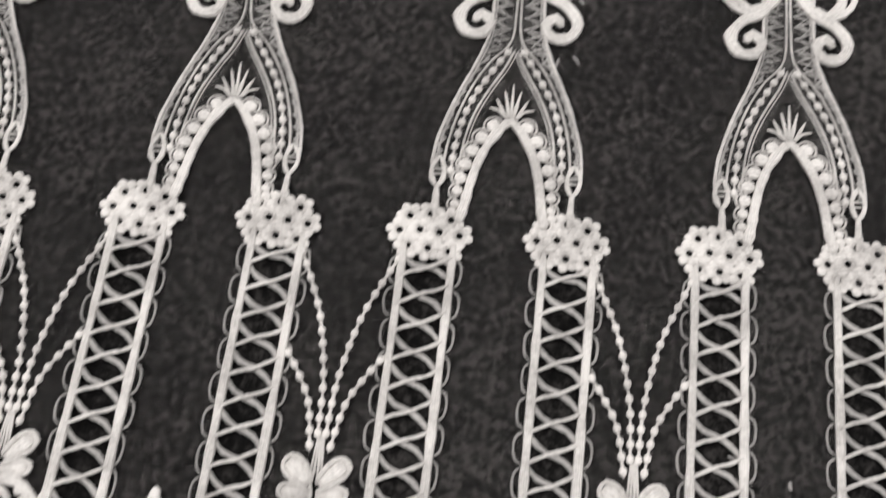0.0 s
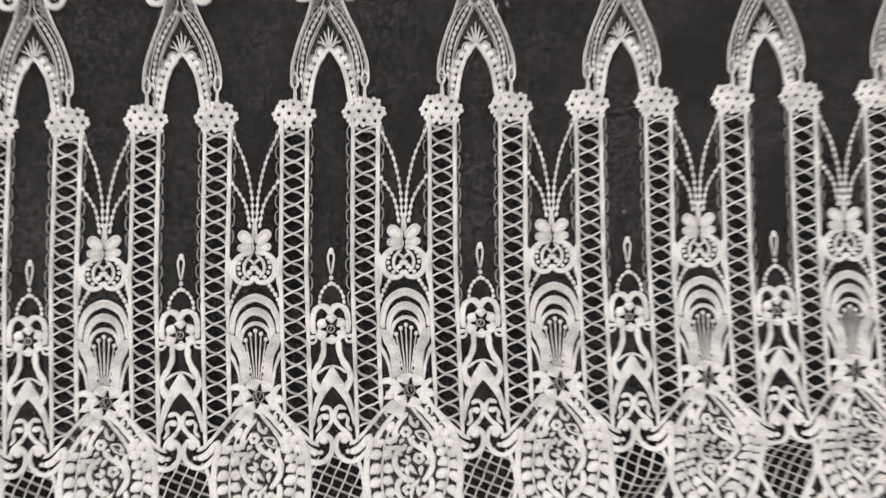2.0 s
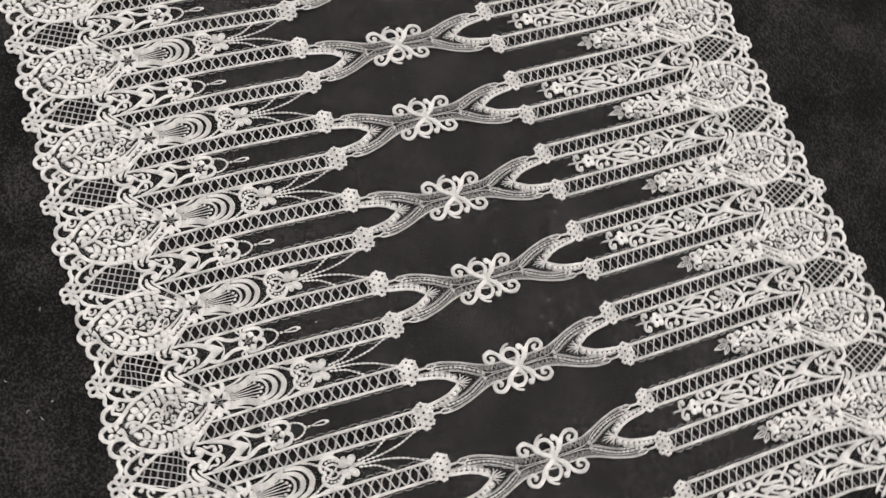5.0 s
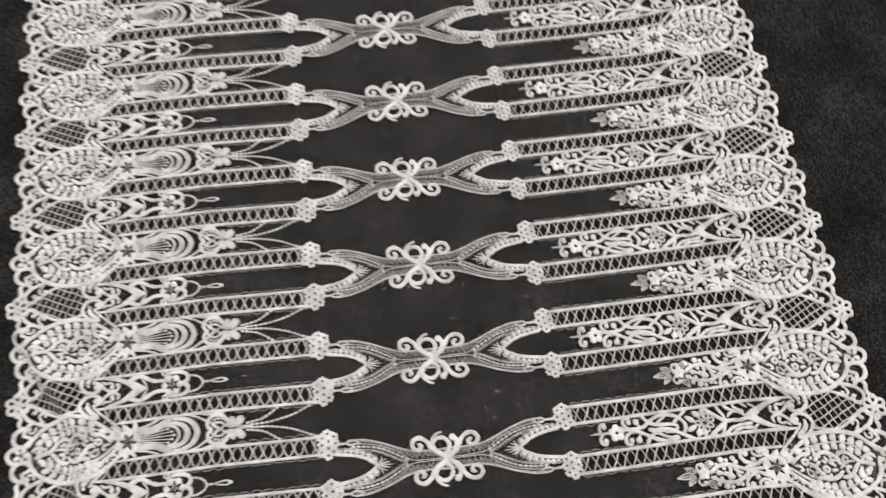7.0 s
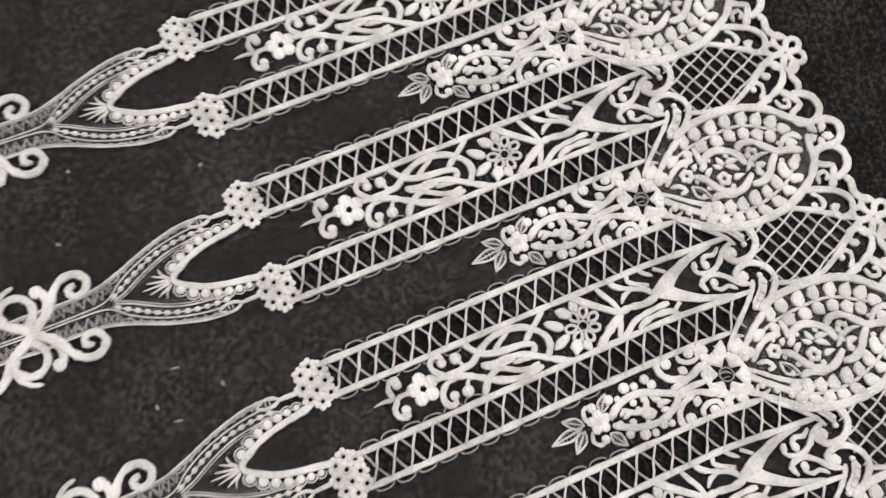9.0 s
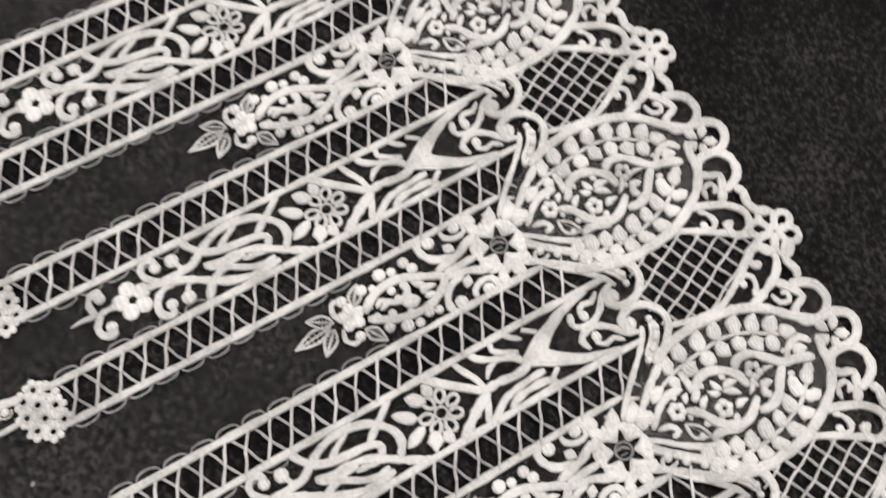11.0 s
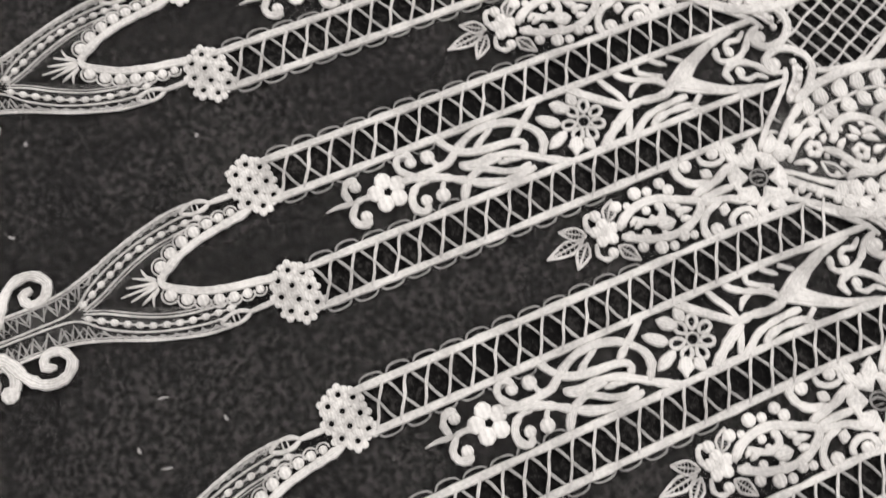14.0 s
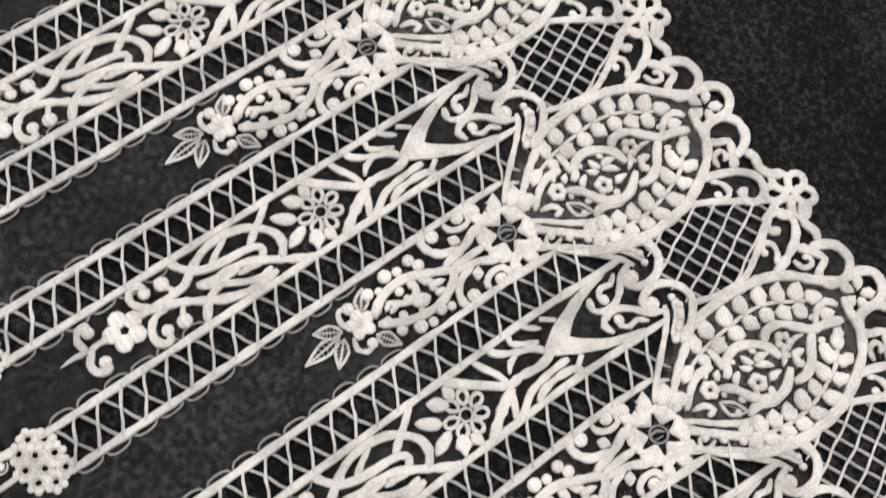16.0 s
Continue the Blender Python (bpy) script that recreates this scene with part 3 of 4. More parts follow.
# heart, curls and mesh window
def padded(outer, inner, h=0.02, n=4):
    """A satin-stitched wedge between two edges: rounded ridges laid side by side."""
    a, b = spline(outer, 0.02), spline(inner, 0.02)
    a, b = (q[np.linspace(0, len(q) - 1, 14).astype(int)] for q in (a, b))
    items = []
    for i in range(n):
        k = (i + 0.5) / n
        mid = a + (b - a) * k
        gap = np.linalg.norm(b - a, axis=1).max() / n
        wide = np.linalg.norm(b - a, axis=1)
        items.append(cord(mid[::2], gap * 0.95, h * (1.0 - 0.25 * abs(2 * k - 1)), taper=(max(0.35, wide[0] / wide.max()), max(0.45, wide[-1] / wide.max())), step=0.03))
    return join(*items)


ht = []
for sx in (-1, 1):
    m = (lambda q: q) if sx < 0 else mirror
    ht.append(("chevron", SATIN, m(padded([(0.012, 2.9), (-0.045, 2.985), (-0.098, 3.1), (-0.138, 3.22), (-0.16, 3.36)], [(0.008, 3.03), (-0.042, 3.085), (-0.09, 3.16), (-0.12, 3.245), (-0.139, 3.36)]))))
    ht.append(("curl", SATIN, m(cord([(-0.038, 3.245), (-0.072, 3.24), (-0.096, 3.27), (-0.088, 3.31), (-0.118, 3.348)], 0.024))))
    ht.append(("bud", SATIN, m(bead(-0.05, 3.249, 0.026, 0.022, h=0.022))))
    ht.append(("curl", SATIN, m(cord([(-0.085, 3.2), (-0.04, 3.185), (-0.012, 3.215), (-0.01, 3.27), (-0.045, 3.325), (-0.092, 3.365), (-0.118, 3.428)], 0.03))))
    ht.append(("twig", SATIN, m(cord([(-0.125, 2.985), (-0.085, 3.04)], 0.038))))
    ht.append(("bracket", SATIN, m(cord([(-0.105, 3.402), (-0.08, 3.372), (-0.04, 3.376), (-0.012, 3.42), (-0.02, 3.49), (-0.072, 3.545), (-0.14, 3.55), (-0.212, 3.49), (-0.278, 3.41), (-0.326, 3.34), (-0.39, 3.262), (-0.45, 3.195)], 0.036))))
    ht.append(("bud", SATIN, m(bead(-0.068, 3.4, 0.034, h=0.024))))
    ht.append(("bracket", SATIN, m(join(cord([(-0.1, 3.44), (-0.148, 3.414), (-0.205, 3.358), (-0.262, 3.294), (-0.335, 3.214), (-0.4, 3.155)], 0.026), cord([(-0.355, 3.265), (-0.34, 3.225), (-0.365, 3.2), (-0.395, 3.222)], 0.02)))))
    ht.append(("bracket", FINE, m(cord([(-0.1, 3.49), (-0.15, 3.475), (-0.205, 3.425), (-0.24, 3.385)], 0.044, 0.007))))
    ht += [("bead", SATIN, m(bead(u, v, 0.0165, h=0.03))) for u, v in ((-0.088, 3.485), (-0.13, 3.492), (-0.172, 3.465), (-0.206, 3.428), (-0.238, 3.388))]
two_sided("heart_motif", "heart-shaped chevron with paired rolled curls", ht, 0.975)

WIN = [(-0.155, 3.55), (-0.182, 3.652), (-0.188, 3.784), (-0.157, 3.871), (-0.093, 3.985), (-0.03, 4.09), (0.0, 4.14), (0.03, 4.09), (0.093, 3.985), (0.157, 3.871), (0.188, 3.784), (0.182, 3.652), (0.155, 3.55)]


def window_half(v):
    """Half the width of the mesh window at the height v."""
    return float(np.interp(v, [3.5, 3.55, 3.65, 3.78, 3.87, 3.985, 4.09, 4.14], [0.11, 0.155, 0.182, 0.188, 0.157, 0.093, 0.03, 0.0]))


wd = [("window_frame", SATIN, cord(WIN, 0.03))]
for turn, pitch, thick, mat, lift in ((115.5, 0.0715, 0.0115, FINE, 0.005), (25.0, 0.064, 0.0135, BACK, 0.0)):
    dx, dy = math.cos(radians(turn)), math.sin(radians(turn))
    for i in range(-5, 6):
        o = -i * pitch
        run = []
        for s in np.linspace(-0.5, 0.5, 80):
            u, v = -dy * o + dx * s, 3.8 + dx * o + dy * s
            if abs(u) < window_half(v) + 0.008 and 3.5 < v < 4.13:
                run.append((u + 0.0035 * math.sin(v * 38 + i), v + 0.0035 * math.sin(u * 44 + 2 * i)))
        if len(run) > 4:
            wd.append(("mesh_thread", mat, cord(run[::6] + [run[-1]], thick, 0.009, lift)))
two_sided("mesh_window", "shield-shaped opening filled with a mesh of threads", wd, 0.975)

ed = []
for i in range(6):
    a = radians(55 + 60 * i)
    petal = [(0.022, 0.0), (0.06, 0.036), (0.1, 0.026), (0.112, 0.0), (0.1, -0.026), (0.06, -0.036)]
    ed.append(("edge_petal", SATIN, cord([(0.016 + x * math.cos(a) - y * math.sin(a), 4.218 + x * math.sin(a) + y * math.cos(a)) for x, y in petal], 0.034, 0.018, closed=True, step=0.015)))
for sx in (0, 1):
    m = (lambda q: q) if sx == 0 else mirror
    ed.append(("curl", SATIN, m(cord([(0.25, 3.91), (0.226, 4.0), (0.18, 4.1), (0.118, 4.15), (0.056, 4.131), (0.036, 4.076), (0.066, 4.034), (0.103, 4.042), (0.106, 4.074)], 0.036, taper=(1, 1.1)))))
    ed.append(("curl", SATIN, m(join(cord([(0.215, 3.955), (0.19, 3.988), (0.142, 4.0), (0.117, 3.967), (0.14, 3.935)], 0.028), bead(0.15, 3.945, 0.02, h=0.02)))))
    ed.append(("edge_cord", SATIN, m(cord([(0.244, 4.177), (0.202, 4.2), (0.15, 4.186), (0.1, 4.208), (0.07, 4.258)], 0.042))))
    ed.append(("edge_loop", SATIN, m(cord([(0.386, 4.068), (0.422, 4.119), (0.42, 4.192), (0.368, 4.245), (0.296, 4.234), (0.256, 4.178), (0.246, 4.12)], 0.042))))
    ed.append(("edge_loop", SATIN, m(cord([(0.369, 4.055), (0.335, 4.105), (0.316, 4.15), (0.264, 4.128), (0.204, 4.075)], 0.036))))
    ed.append(("curl", SATIN, m(cord([(0.245, 4.03), (0.292, 4.044), (0.302, 4.088), (0.27, 4.098), (0.256, 4.072)], 0.026))))
    ed.append(("edge_cord", SATIN, m(cord([(0.24, 4.13), (0.21, 4.09), (0.19, 4.1)], 0.03))))
ed2 = []
for i in range(5):
    a = radians(62 + 72 * i)
    ed2.append(("petal", SATIN, leaf((0.504 + 0.014 * math.cos(a), 4.165 + 0.014 * math.sin(a)), (0.504 + 0.085 * math.cos(a), 4.165 + 0.085 * math.sin(a)), 0.042, h=0.022)))
ed2.append(("edge_cord", SATIN, cord([(0.425, 4.165), (0.436, 4.242), (0.476, 4.295), (0.535, 4.288), (0.577, 4.235), (0.576, 4.165)], 0.044)))
two_sided("scalloped_edge", "scalloped edge of loops, curls and six-petalled flowers", ed, 0.975)
two_sided("edge_scallop", "edge scallop with a small open flower", ed2, 0.975, last=LAST - 1)

# ---- first half: bead sprays, butterfly, shell and fan between the bands ----
sp = [("stem", FINE, join(*[cord([(0.5 + d * 0.4, -1.84), (0.5 + d, -2.0)], 0.009) for d in (-0.02, -0.007, 0.007, 0.02)]))]
for run in ([(0.325, -1.215), (0.38, -1.33), (0.434, -1.464), (0.476, -1.66), (0.488, -1.86)], [(0.333, -1.57), (0.386, -1.645), (0.44, -1.745), (0.47, -1.9)]):
    for sx in (0, 1):
        for i, q in enumerate(beads_along(run, 0.048, 0.0135, 0.010)):
            q = q if sx == 0 else mirror(q, 0.5)
            sp.append(("bead_thread" if i == 0 else "bead", SATIN if i else FINE, q))
motif("bead_spray", "four strings of stitched beads meeting in a point", sp, last=LAST - 1)


def wing(b, tip, w):
    """A rounded wing: a padded rim with stitches across the open middle."""
    b = np.array(b)
    t = np.array(tip)
    d = t - b
    nr = np.array([-d[1], d[0]]) / np.linalg.norm(d) * w * 0.5
    rim = [b + nr * 0.35, b + d * 0.35 + nr * 0.8, b + d * 0.75 + nr, b + d * 1.04 + nr * 0.55, b + d * 1.04 - nr * 0.55, b + d * 0.75 - nr, b + d * 0.35 - nr * 0.8, b - nr * 0.35]
    return join(cord(rim, 0.017, 0.018), cord([b, b + d * 0.5, b + d * 0.98], w * 0.9, 0.01, taper=(0.5, 1.05)))


bf = [("wing", SATIN, wing((0.487, -2.0), (0.408, -1.93), 0.064)), ("wing", SATIN, mirror(wing((0.487, -2.0), (0.408, -1.93), 0.064), 0.5)),
      ("wing", SATIN, wing((0.49, -2.03), (0.4, -2.024), 0.046)), ("wing", SATIN, mirror(wing((0.49, -2.03), (0.4, -2.024), 0.046), 0.5))]
bf.append(("body", SATIN, cord([(0.488, -2.0), (0.494, -2.03), (0.49, -2.06)], 0.016)))
motif("butterfly_motif", "four-winged butterfly in padded satin stitch", bf, last=LAST - 1)
rg = [("ring", SATIN, cord([(0.493, -2.06), (0.43, -2.068), (0.385, -2.1), (0.362, -2.16), (0.37, -2.22), (0.415, -2.26), (0.475, -2.258), (0.494, -2.215)], 0.034))]
rg.append(("ring", SATIN, mirror(rg[0][2], 0.5)))
for sx in (0, 1):
    m = (lambda q: q) if sx == 0 else (lambda q: mirror(q, 0.5))
    rg += [("bead", SATIN, m(bead(u, v, 0.0145))) for u, v in ((0.414, -2.095), (0.4, -2.127), (0.396, -2.162), (0.406, -2.197), (0.43, -2.228))]
    rg.append(("inner_ring", SATIN, m(cord([(0.484, -2.078), (0.442, -2.12), (0.432, -2.165), (0.44, -2.2), (0.467, -2.228)], 0.022))))
    rg.append(("cross_thread", SATIN, m(cord([(0.456, -2.105), (0.485, -2.118), (0.502, -2.147)], 0.02))))
    rg.append(("bead", SATIN, m(bead(0.468, -2.192, 0.019))))
    rg.append(("bead", SATIN, m(bead(0.489, -2.165, 0.019))))
    rg.append(("side_leaf", SATIN, m(cord([(0.372, -2.1), (0.345, -2.15), (0.333, -2.2), (0.326, -2.3)], 0.036, 0.016, taper=(0.9, 0.8)))))
    rg.append(("side_leaf", SATIN, m(cord([(0.33, -2.09), (0.338, -2.15), (0.346, -2.21), (0.326, -2.33)], 0.03, 0.016))))
    for i, q in enumerate(beads_along([(0.41, -2.27), (0.383, -2.312), (0.36, -2.35), (0.342, -2.39), (0.33, -2.43)], 0.04, 0.0145)):
        rg.append(("bead_thread" if i == 0 else "bead", SATIN, m(q)))
motif("ring_motif", "pair of rings with beads inside and small beaded strings", rg, last=LAST - 1)


def arc(top, foot, fv):
    """Run of a shell arc over the middle line."""
    half = [(foot, fv), (foot * 0.93, fv + (top - fv) * 0.4), (foot * 0.64, fv + (top - fv) * 0.8)]
    return [(0.5 - x, y) for x, y in half] + [(0.5, top)] + [(0.5 + x, y) for x, y in half[::-1]]


sh = []
for (o, i_, wo, wi) in ((arc(-2.343, 0.168, -2.59), arc(-2.378, 0.152, -2.6), 0.016, 0.026), (arc(-2.433, 0.128, -2.62), arc(-2.468, 0.112, -2.63), 0.015, 0.025)):
    sh.append(("shell_arc", SATIN, cord(i_, wi, 0.02)))
    sh.append(("shell_arc", SATIN, join(cord(o, wo, 0.016), cord([((p[0] + q[0]) / 2, (p[1] + q[1]) / 2) for p, q in zip(o, i_)], 0.024, 0.006), hatch(o, i_, 0.0125, 0.0095, 0.01))))
sh.append(("shell_arc", SATIN, cord(arc(-2.532, 0.1, -2.665), 0.026)))
for u, v in ((0.433, -2.642), (0.464, -2.604), (0.5, -2.582), (0.536, -2.604), (0.567, -2.642)):
    sh.append(("fan_stick", SATIN, join(cord([(0.5 + (u - 0.5) * 0.3, -2.92), (u, v)], 0.0105), bead(u, v, 0.015))))
for sx in (0, 1):
    m = (lambda q: q) if sx == 0 else (lambda q: mirror(q, 0.5))
    outer_edge = [(0.332, -2.6), (0.356, -2.68), (0.396, -2.77), (0.412, -2.94)]
    inner_edge = [(0.366, -2.61), (0.408, -2.68), (0.438, -2.77), (0.446, -2.93)]
    sh.append(("feather", SATIN, m(join(cord(outer_edge, 0.024), hatch(outer_edge, inner_edge, 0.0135, 0.009, 0.012), cord([((a[0] + c[0]) / 2, (a[1] + c[1]) / 2) for a, c in zip(outer_edge, inner_edge)], 0.022, 0.012)))))
    sh.append(("feather_edge", SATIN, m(join(cord(inner_edge, 0.02), *[bead(u, v, 0.0145) for u, v in ((0.394, -2.65), (0.414, -2.688), (0.43, -2.728), (0.442, -2.768), (0.448, -2.808), (0.452, -2.85), (0.455, -2.892))]))))
    sh.append(("thin_leaf", SATIN, m(cord([(0.33, -2.72), (0.36, -2.79), (0.38, -2.85), (0.395, -2.95)], 0.024, taper=(1, 0.8)))))
motif("shell_fan", "three nested shell arcs over a fan of stamens", sh, last=LAST - 1)

# ---- first half: drop, canopy flower and stalks inside the arches ----
dr = [("drop", SATIN, cord([(0, -2.065), (-0.022, -2.1), (-0.018, -2.15), (0, -2.225), (0.018, -2.15), (0.022, -2.1)], 0.015, closed=True)), ("drop", SATIN, bead(0, -2.07, 0.02, 0.024)),
      ("bead", SATIN, bead(0, -2.25, 0.017)), ("bead", SATIN, bead(0, -2.285, 0.014))]
for i, q in enumerate(beads_along([(-0.092, -2.43), (-0.084, -2.37), (-0.05, -2.315), (0, -2.29), (0.05, -2.315), (0.084, -2.37), (0.092, -2.43)], 0.038, 0.0135)):
    dr.append(("bead_thread" if i == 0 else "bead", SATIN, q))
dr = [(n_, m_, (q[0] * [0.9, 1, 1] + [0.012, 0, 0], q[1], q[2])) for n_, m_, q in dr]
motif("bead_drop", "pear-shaped drop hanging on an arc of beads", dr)
cp = [("canopy", SATIN, cord([(-0.115, -2.62), (-0.118, -2.53), (-0.1, -2.46), (-0.05, -2.435), (-0.012, -2.46), (0.0, -2.5)], 0.038))]
cp.append(("canopy", SATIN, mirror(cp[0][2])))
cp.append(("flower", SATIN, rosette(0.006, -2.59, 6, 0.098, 0.074, 30, 0.012)))
for i in range(6):
    a = radians(30 + 60 * i)
    cp.append(("petal", SATIN, bead(0.006 + 0.08 * math.cos(a), -2.59 + 0.074 * math.sin(a), 0.03, 0.034, a, h=0.022)))
cp.append(("flower_eye", FINE, join(cord([(0.024 * math.cos(a), -2.59 + 0.024 * math.sin(a)) for a in np.linspace(0, 6.283, 8)[:-1]], 0.008, closed=True), cord([(-0.02, -2.61), (0, -2.59), (0.005, -2.56)], 0.006))))
cp.append(("flower_rim", SATIN, cord([(0.078 * math.cos(a), -2.595 + 0.07 * math.sin(a)) for a in np.linspace(-3.5, 0.4, 9)], 0.022, 0.014)))
cp.append(("base_bar", SATIN, cord([(-0.1, -2.625), (-0.06, -2.658), (0, -2.672), (0.06, -2.658), (0.1, -2.625)], 0.024)))
for sx in (0, 1):
    m = (lambda q: q) if sx == 0 else mirror
    cp.append(("curl", SATIN, m(curl(-0.128, -2.655, 0.032, 1.0, 20, 0.027, -1, [(-0.105, -2.58), (-0.095, -2.62)]))))
    cp.append(("stalk", SATIN, m(cord([(-0.052, -2.665), (-0.052, -2.74), (-0.078, -2.81), (-0.115, -2.87), (-0.12, -2.93), (-0.085, -3.01)], 0.04))))
    cp.append(("stalk", SATIN, m(cord([(0, -2.832), (-0.05, -2.85), (-0.1, -2.885)], 0.018))))
motif("canopy_flower", "flower under a double canopy on two curved stalks", cp)

# ---- second half: scroll column inside the arches ----
fc = [("stem", SATIN, join(cord([(-0.022, 1.395), (-0.026, 1.455), (-0.016, 1.507)], 0.026, taper=(0.3, 1.1)), cord([(-0.016, 1.505), (-0.022, 1.555), (-0.016, 1.6)], 0.024)))]
for run, bu, bv in (([(-0.016, 1.506), (-0.07, 1.492), (-0.104, 1.513), (-0.108, 1.54), (-0.092, 1.552)], -0.08, 1.541), ([(-0.014, 1.525), (0.027, 1.488), (0.068, 1.494), (0.084, 1.53), (0.068, 1.548)], 0.052, 1.538),
                    ([(-0.02, 1.8), (-0.065, 1.742), (-0.108, 1.732), (-0.137, 1.757), (-0.129, 1.789), (-0.1, 1.798)], -0.094, 1.79), ([(0.004, 1.843), (0.01, 1.777), (0.053, 1.735), (0.102, 1.735), (0.124, 1.768), (0.102, 1.792)], 0.08, 1.788)):
    fc.append(("curl", SATIN, join(cord(run, 0.034, taper=(0.8, 1.05)), bead(bu, bv, 0.026, h=0.02))))
for i in range(5):
    a = radians(40 + 72 * i)
    fc.append(("petal", SATIN, bead(-0.012 + 0.05 * math.cos(a), 1.657 + 0.05 * math.sin(a), 0.038, 0.037, a, h=0.018)))
fc.append(("bud", SATIN, join(cord([(-0.028, 1.89), (-0.06, 1.878), (-0.085, 1.866)], 0.024), bead(-0.09, 1.863, 0.032, h=0.024))))
fc.append(("bud", SATIN, join(cord([(0.03, 1.888), (0.05, 1.872), (0.08, 1.862)], 0.024), bead(0.085, 1.86, 0.032, h=0.024))))
for run, w in (([(-0.166, 1.926), (-0.109, 1.949), (-0.062, 1.996), (-0.041, 2.047), (-0.03, 2.116), (-0.025, 2.192), (-0.014, 2.24), (0.012, 2.262), (0.037, 2.238)], 0.034),
               ([(-0.03, 1.72), (-0.024, 1.82), (-0.03, 1.9), (-0.036, 1.936), (-0.071, 1.984), (-0.108, 2.05), (-0.123, 2.111), (-0.121, 2.175), (-0.104, 2.242), (-0.067, 2.297), (-0.021, 2.334), (0.033, 2.339), (0.087, 2.303)], 0.036),
               ([(-0.009, 1.97), (0.011, 2.034), (0.008, 2.098), (0.018, 2.169), (0.054, 2.245), (0.119, 2.348), (0.155, 2.42)], 0.034),
               ([(-0.002, 1.971), (0.048, 2.067), (0.09, 2.141), (0.104, 2.2), (0.092, 2.252)], 0.03),
               ([(-0.034, 1.744), (-0.002, 1.846), (0.025, 1.907), (0.08, 1.995), (0.114, 2.075), (0.13, 2.167), (0.116, 2.263)], 0.036),
               ([(0.142, 1.925), (0.074, 1.974), (0.044, 2.031), (0.027, 2.085), (0.025, 2.146)], 0.034),
               ([(-0.033, 2.047), (-0.075, 2.099), (-0.108, 2.153), (-0.153, 2.2)], 0.026),
               ([(-0.027, 2.219), (-0.065, 2.27), (-0.11, 2.331), (-0.152, 2.38)], 0.032),
               ([(0.044, 2.125), (0.049, 2.182), (0.058, 2.23)], 0.024)):
    fc.append(("scroll", SATIN, cord(run, w)))
motif("scroll_column", "column of curls and interlaced scrolls with a small flower", fc)
hf = []
for u, v in ((-0.045, 2.508), (-0.05, 2.558), (-0.012, 2.592), (0.036, 2.58), (0.066, 2.542), (0.05, 2.49), (0.002, 2.474)):
    a = math.atan2(v - 2.532, u - 0.01)
    petal = [(-0.026, 0.0), (0.0, 0.02), (0.028, 0.012), (0.028, -0.012), (0.0, -0.02)]
    hf.append(("petal", SATIN, cord([(u + x * math.cos(a) - y * math.sin(a), v + x * math.sin(a) + y * math.cos(a)) for x, y in petal], 0.018, closed=True, step=0.012)))
hf.append(("flower_eye", SATIN, cord([(0.01 + 0.026 * math.cos(a), 2.532 + 0.026 * math.sin(a)) for a in np.linspace(0, 6.283, 8)[:-1]], 0.011, closed=True)))
for b_, t_, w in (((-0.056, 2.5), (-0.116, 2.431), 0.05), ((-0.066, 2.53), (-0.13, 2.517), 0.048), ((-0.012, 2.44), (-0.08, 2.352), 0.05), ((0.024, 2.45), (0.067, 2.348), 0.05), ((0.06, 2.476), (0.142, 2.438), 0.056), ((0.078, 2.505), (0.147, 2.523), 0.05)):
    hf.append(("leaf", SATIN, leaf(b_, t_, w)))
for run, w in (([(-0.161, 2.518), (-0.098, 2.583), (-0.033, 2.661), (0.023, 2.73)], 0.036), ([(0.155, 2.555), (0.116, 2.602), (0.07, 2.668), (0.036, 2.738)], 0.046),
               ([(0.152, 2.67), (0.14, 2.715), (0.091, 2.788), (0.074, 2.891), (0.07, 2.985)], 0.032), ([(0.15, 2.672), (0.088, 2.707), (0.019, 2.735)], 0.028),
               ([(0.019, 2.735), (-0.04, 2.72), (-0.096, 2.689), (-0.15, 2.665)], 0.028), ([(0.155, 2.79), (0.124, 2.812), (0.108, 2.875), (0.112, 2.97), (0.14, 3.01)], 0.032),
               ([(0.026, 2.71), (0.018, 2.79), (0.03, 2.873), (0.016, 2.95)], 0.036), ([(-0.15, 2.74), (-0.11, 2.765), (-0.07, 2.83), (-0.04, 2.9), (0.0, 2.93)], 0.03),
               ([(-0.15, 2.85), (-0.112, 2.835), (-0.08, 2.87), (-0.05, 2.93)], 0.028), ([(-0.015, 2.76), (-0.05, 2.79), (-0.06, 2.83)], 0.024),
               ([(-0.15, 2.9), (-0.12, 2.93), (-0.09, 2.97)], 0.024)):
    hf.append(("branch", SATIN, cord(run, w)))
motif("flower_branch", "open seven-petalled flower with leaves and forked branches", hf)

# ---- second half: leaf sprig and oval between the bands ----
sg = [("flower", SATIN, flower(0.482, 2.405, 5, 0.035, 0.027, 0.2, 30, 0.026))]


def veined(base, tip, w):
    """A leaf outlined in cord with threads across it."""
    b, t = np.array(base), np.array(tip)
    d, nr = t - b, np.array([-(t - b)[1], (t - b)[0]]) / np.linalg.norm(t - b) * w / 2
    items = [cord([b, b + d * 0.4 + nr, t], 0.012), cord([b, b + d * 0.4 - nr, t], 0.012), cord([b, t], 0.01)]
    for k in (0.2, 0.32, 0.44, 0.56, 0.68, 0.8):
        f = math.sin(math.pi * k ** 0.8)
        items.append(cord([b + d * (k - 0.06), b + d * k + nr * f], 0.006))
        items.append(cord([b + d * (k - 0.06), b + d * k - nr * f], 0.006))
    return join(*items)


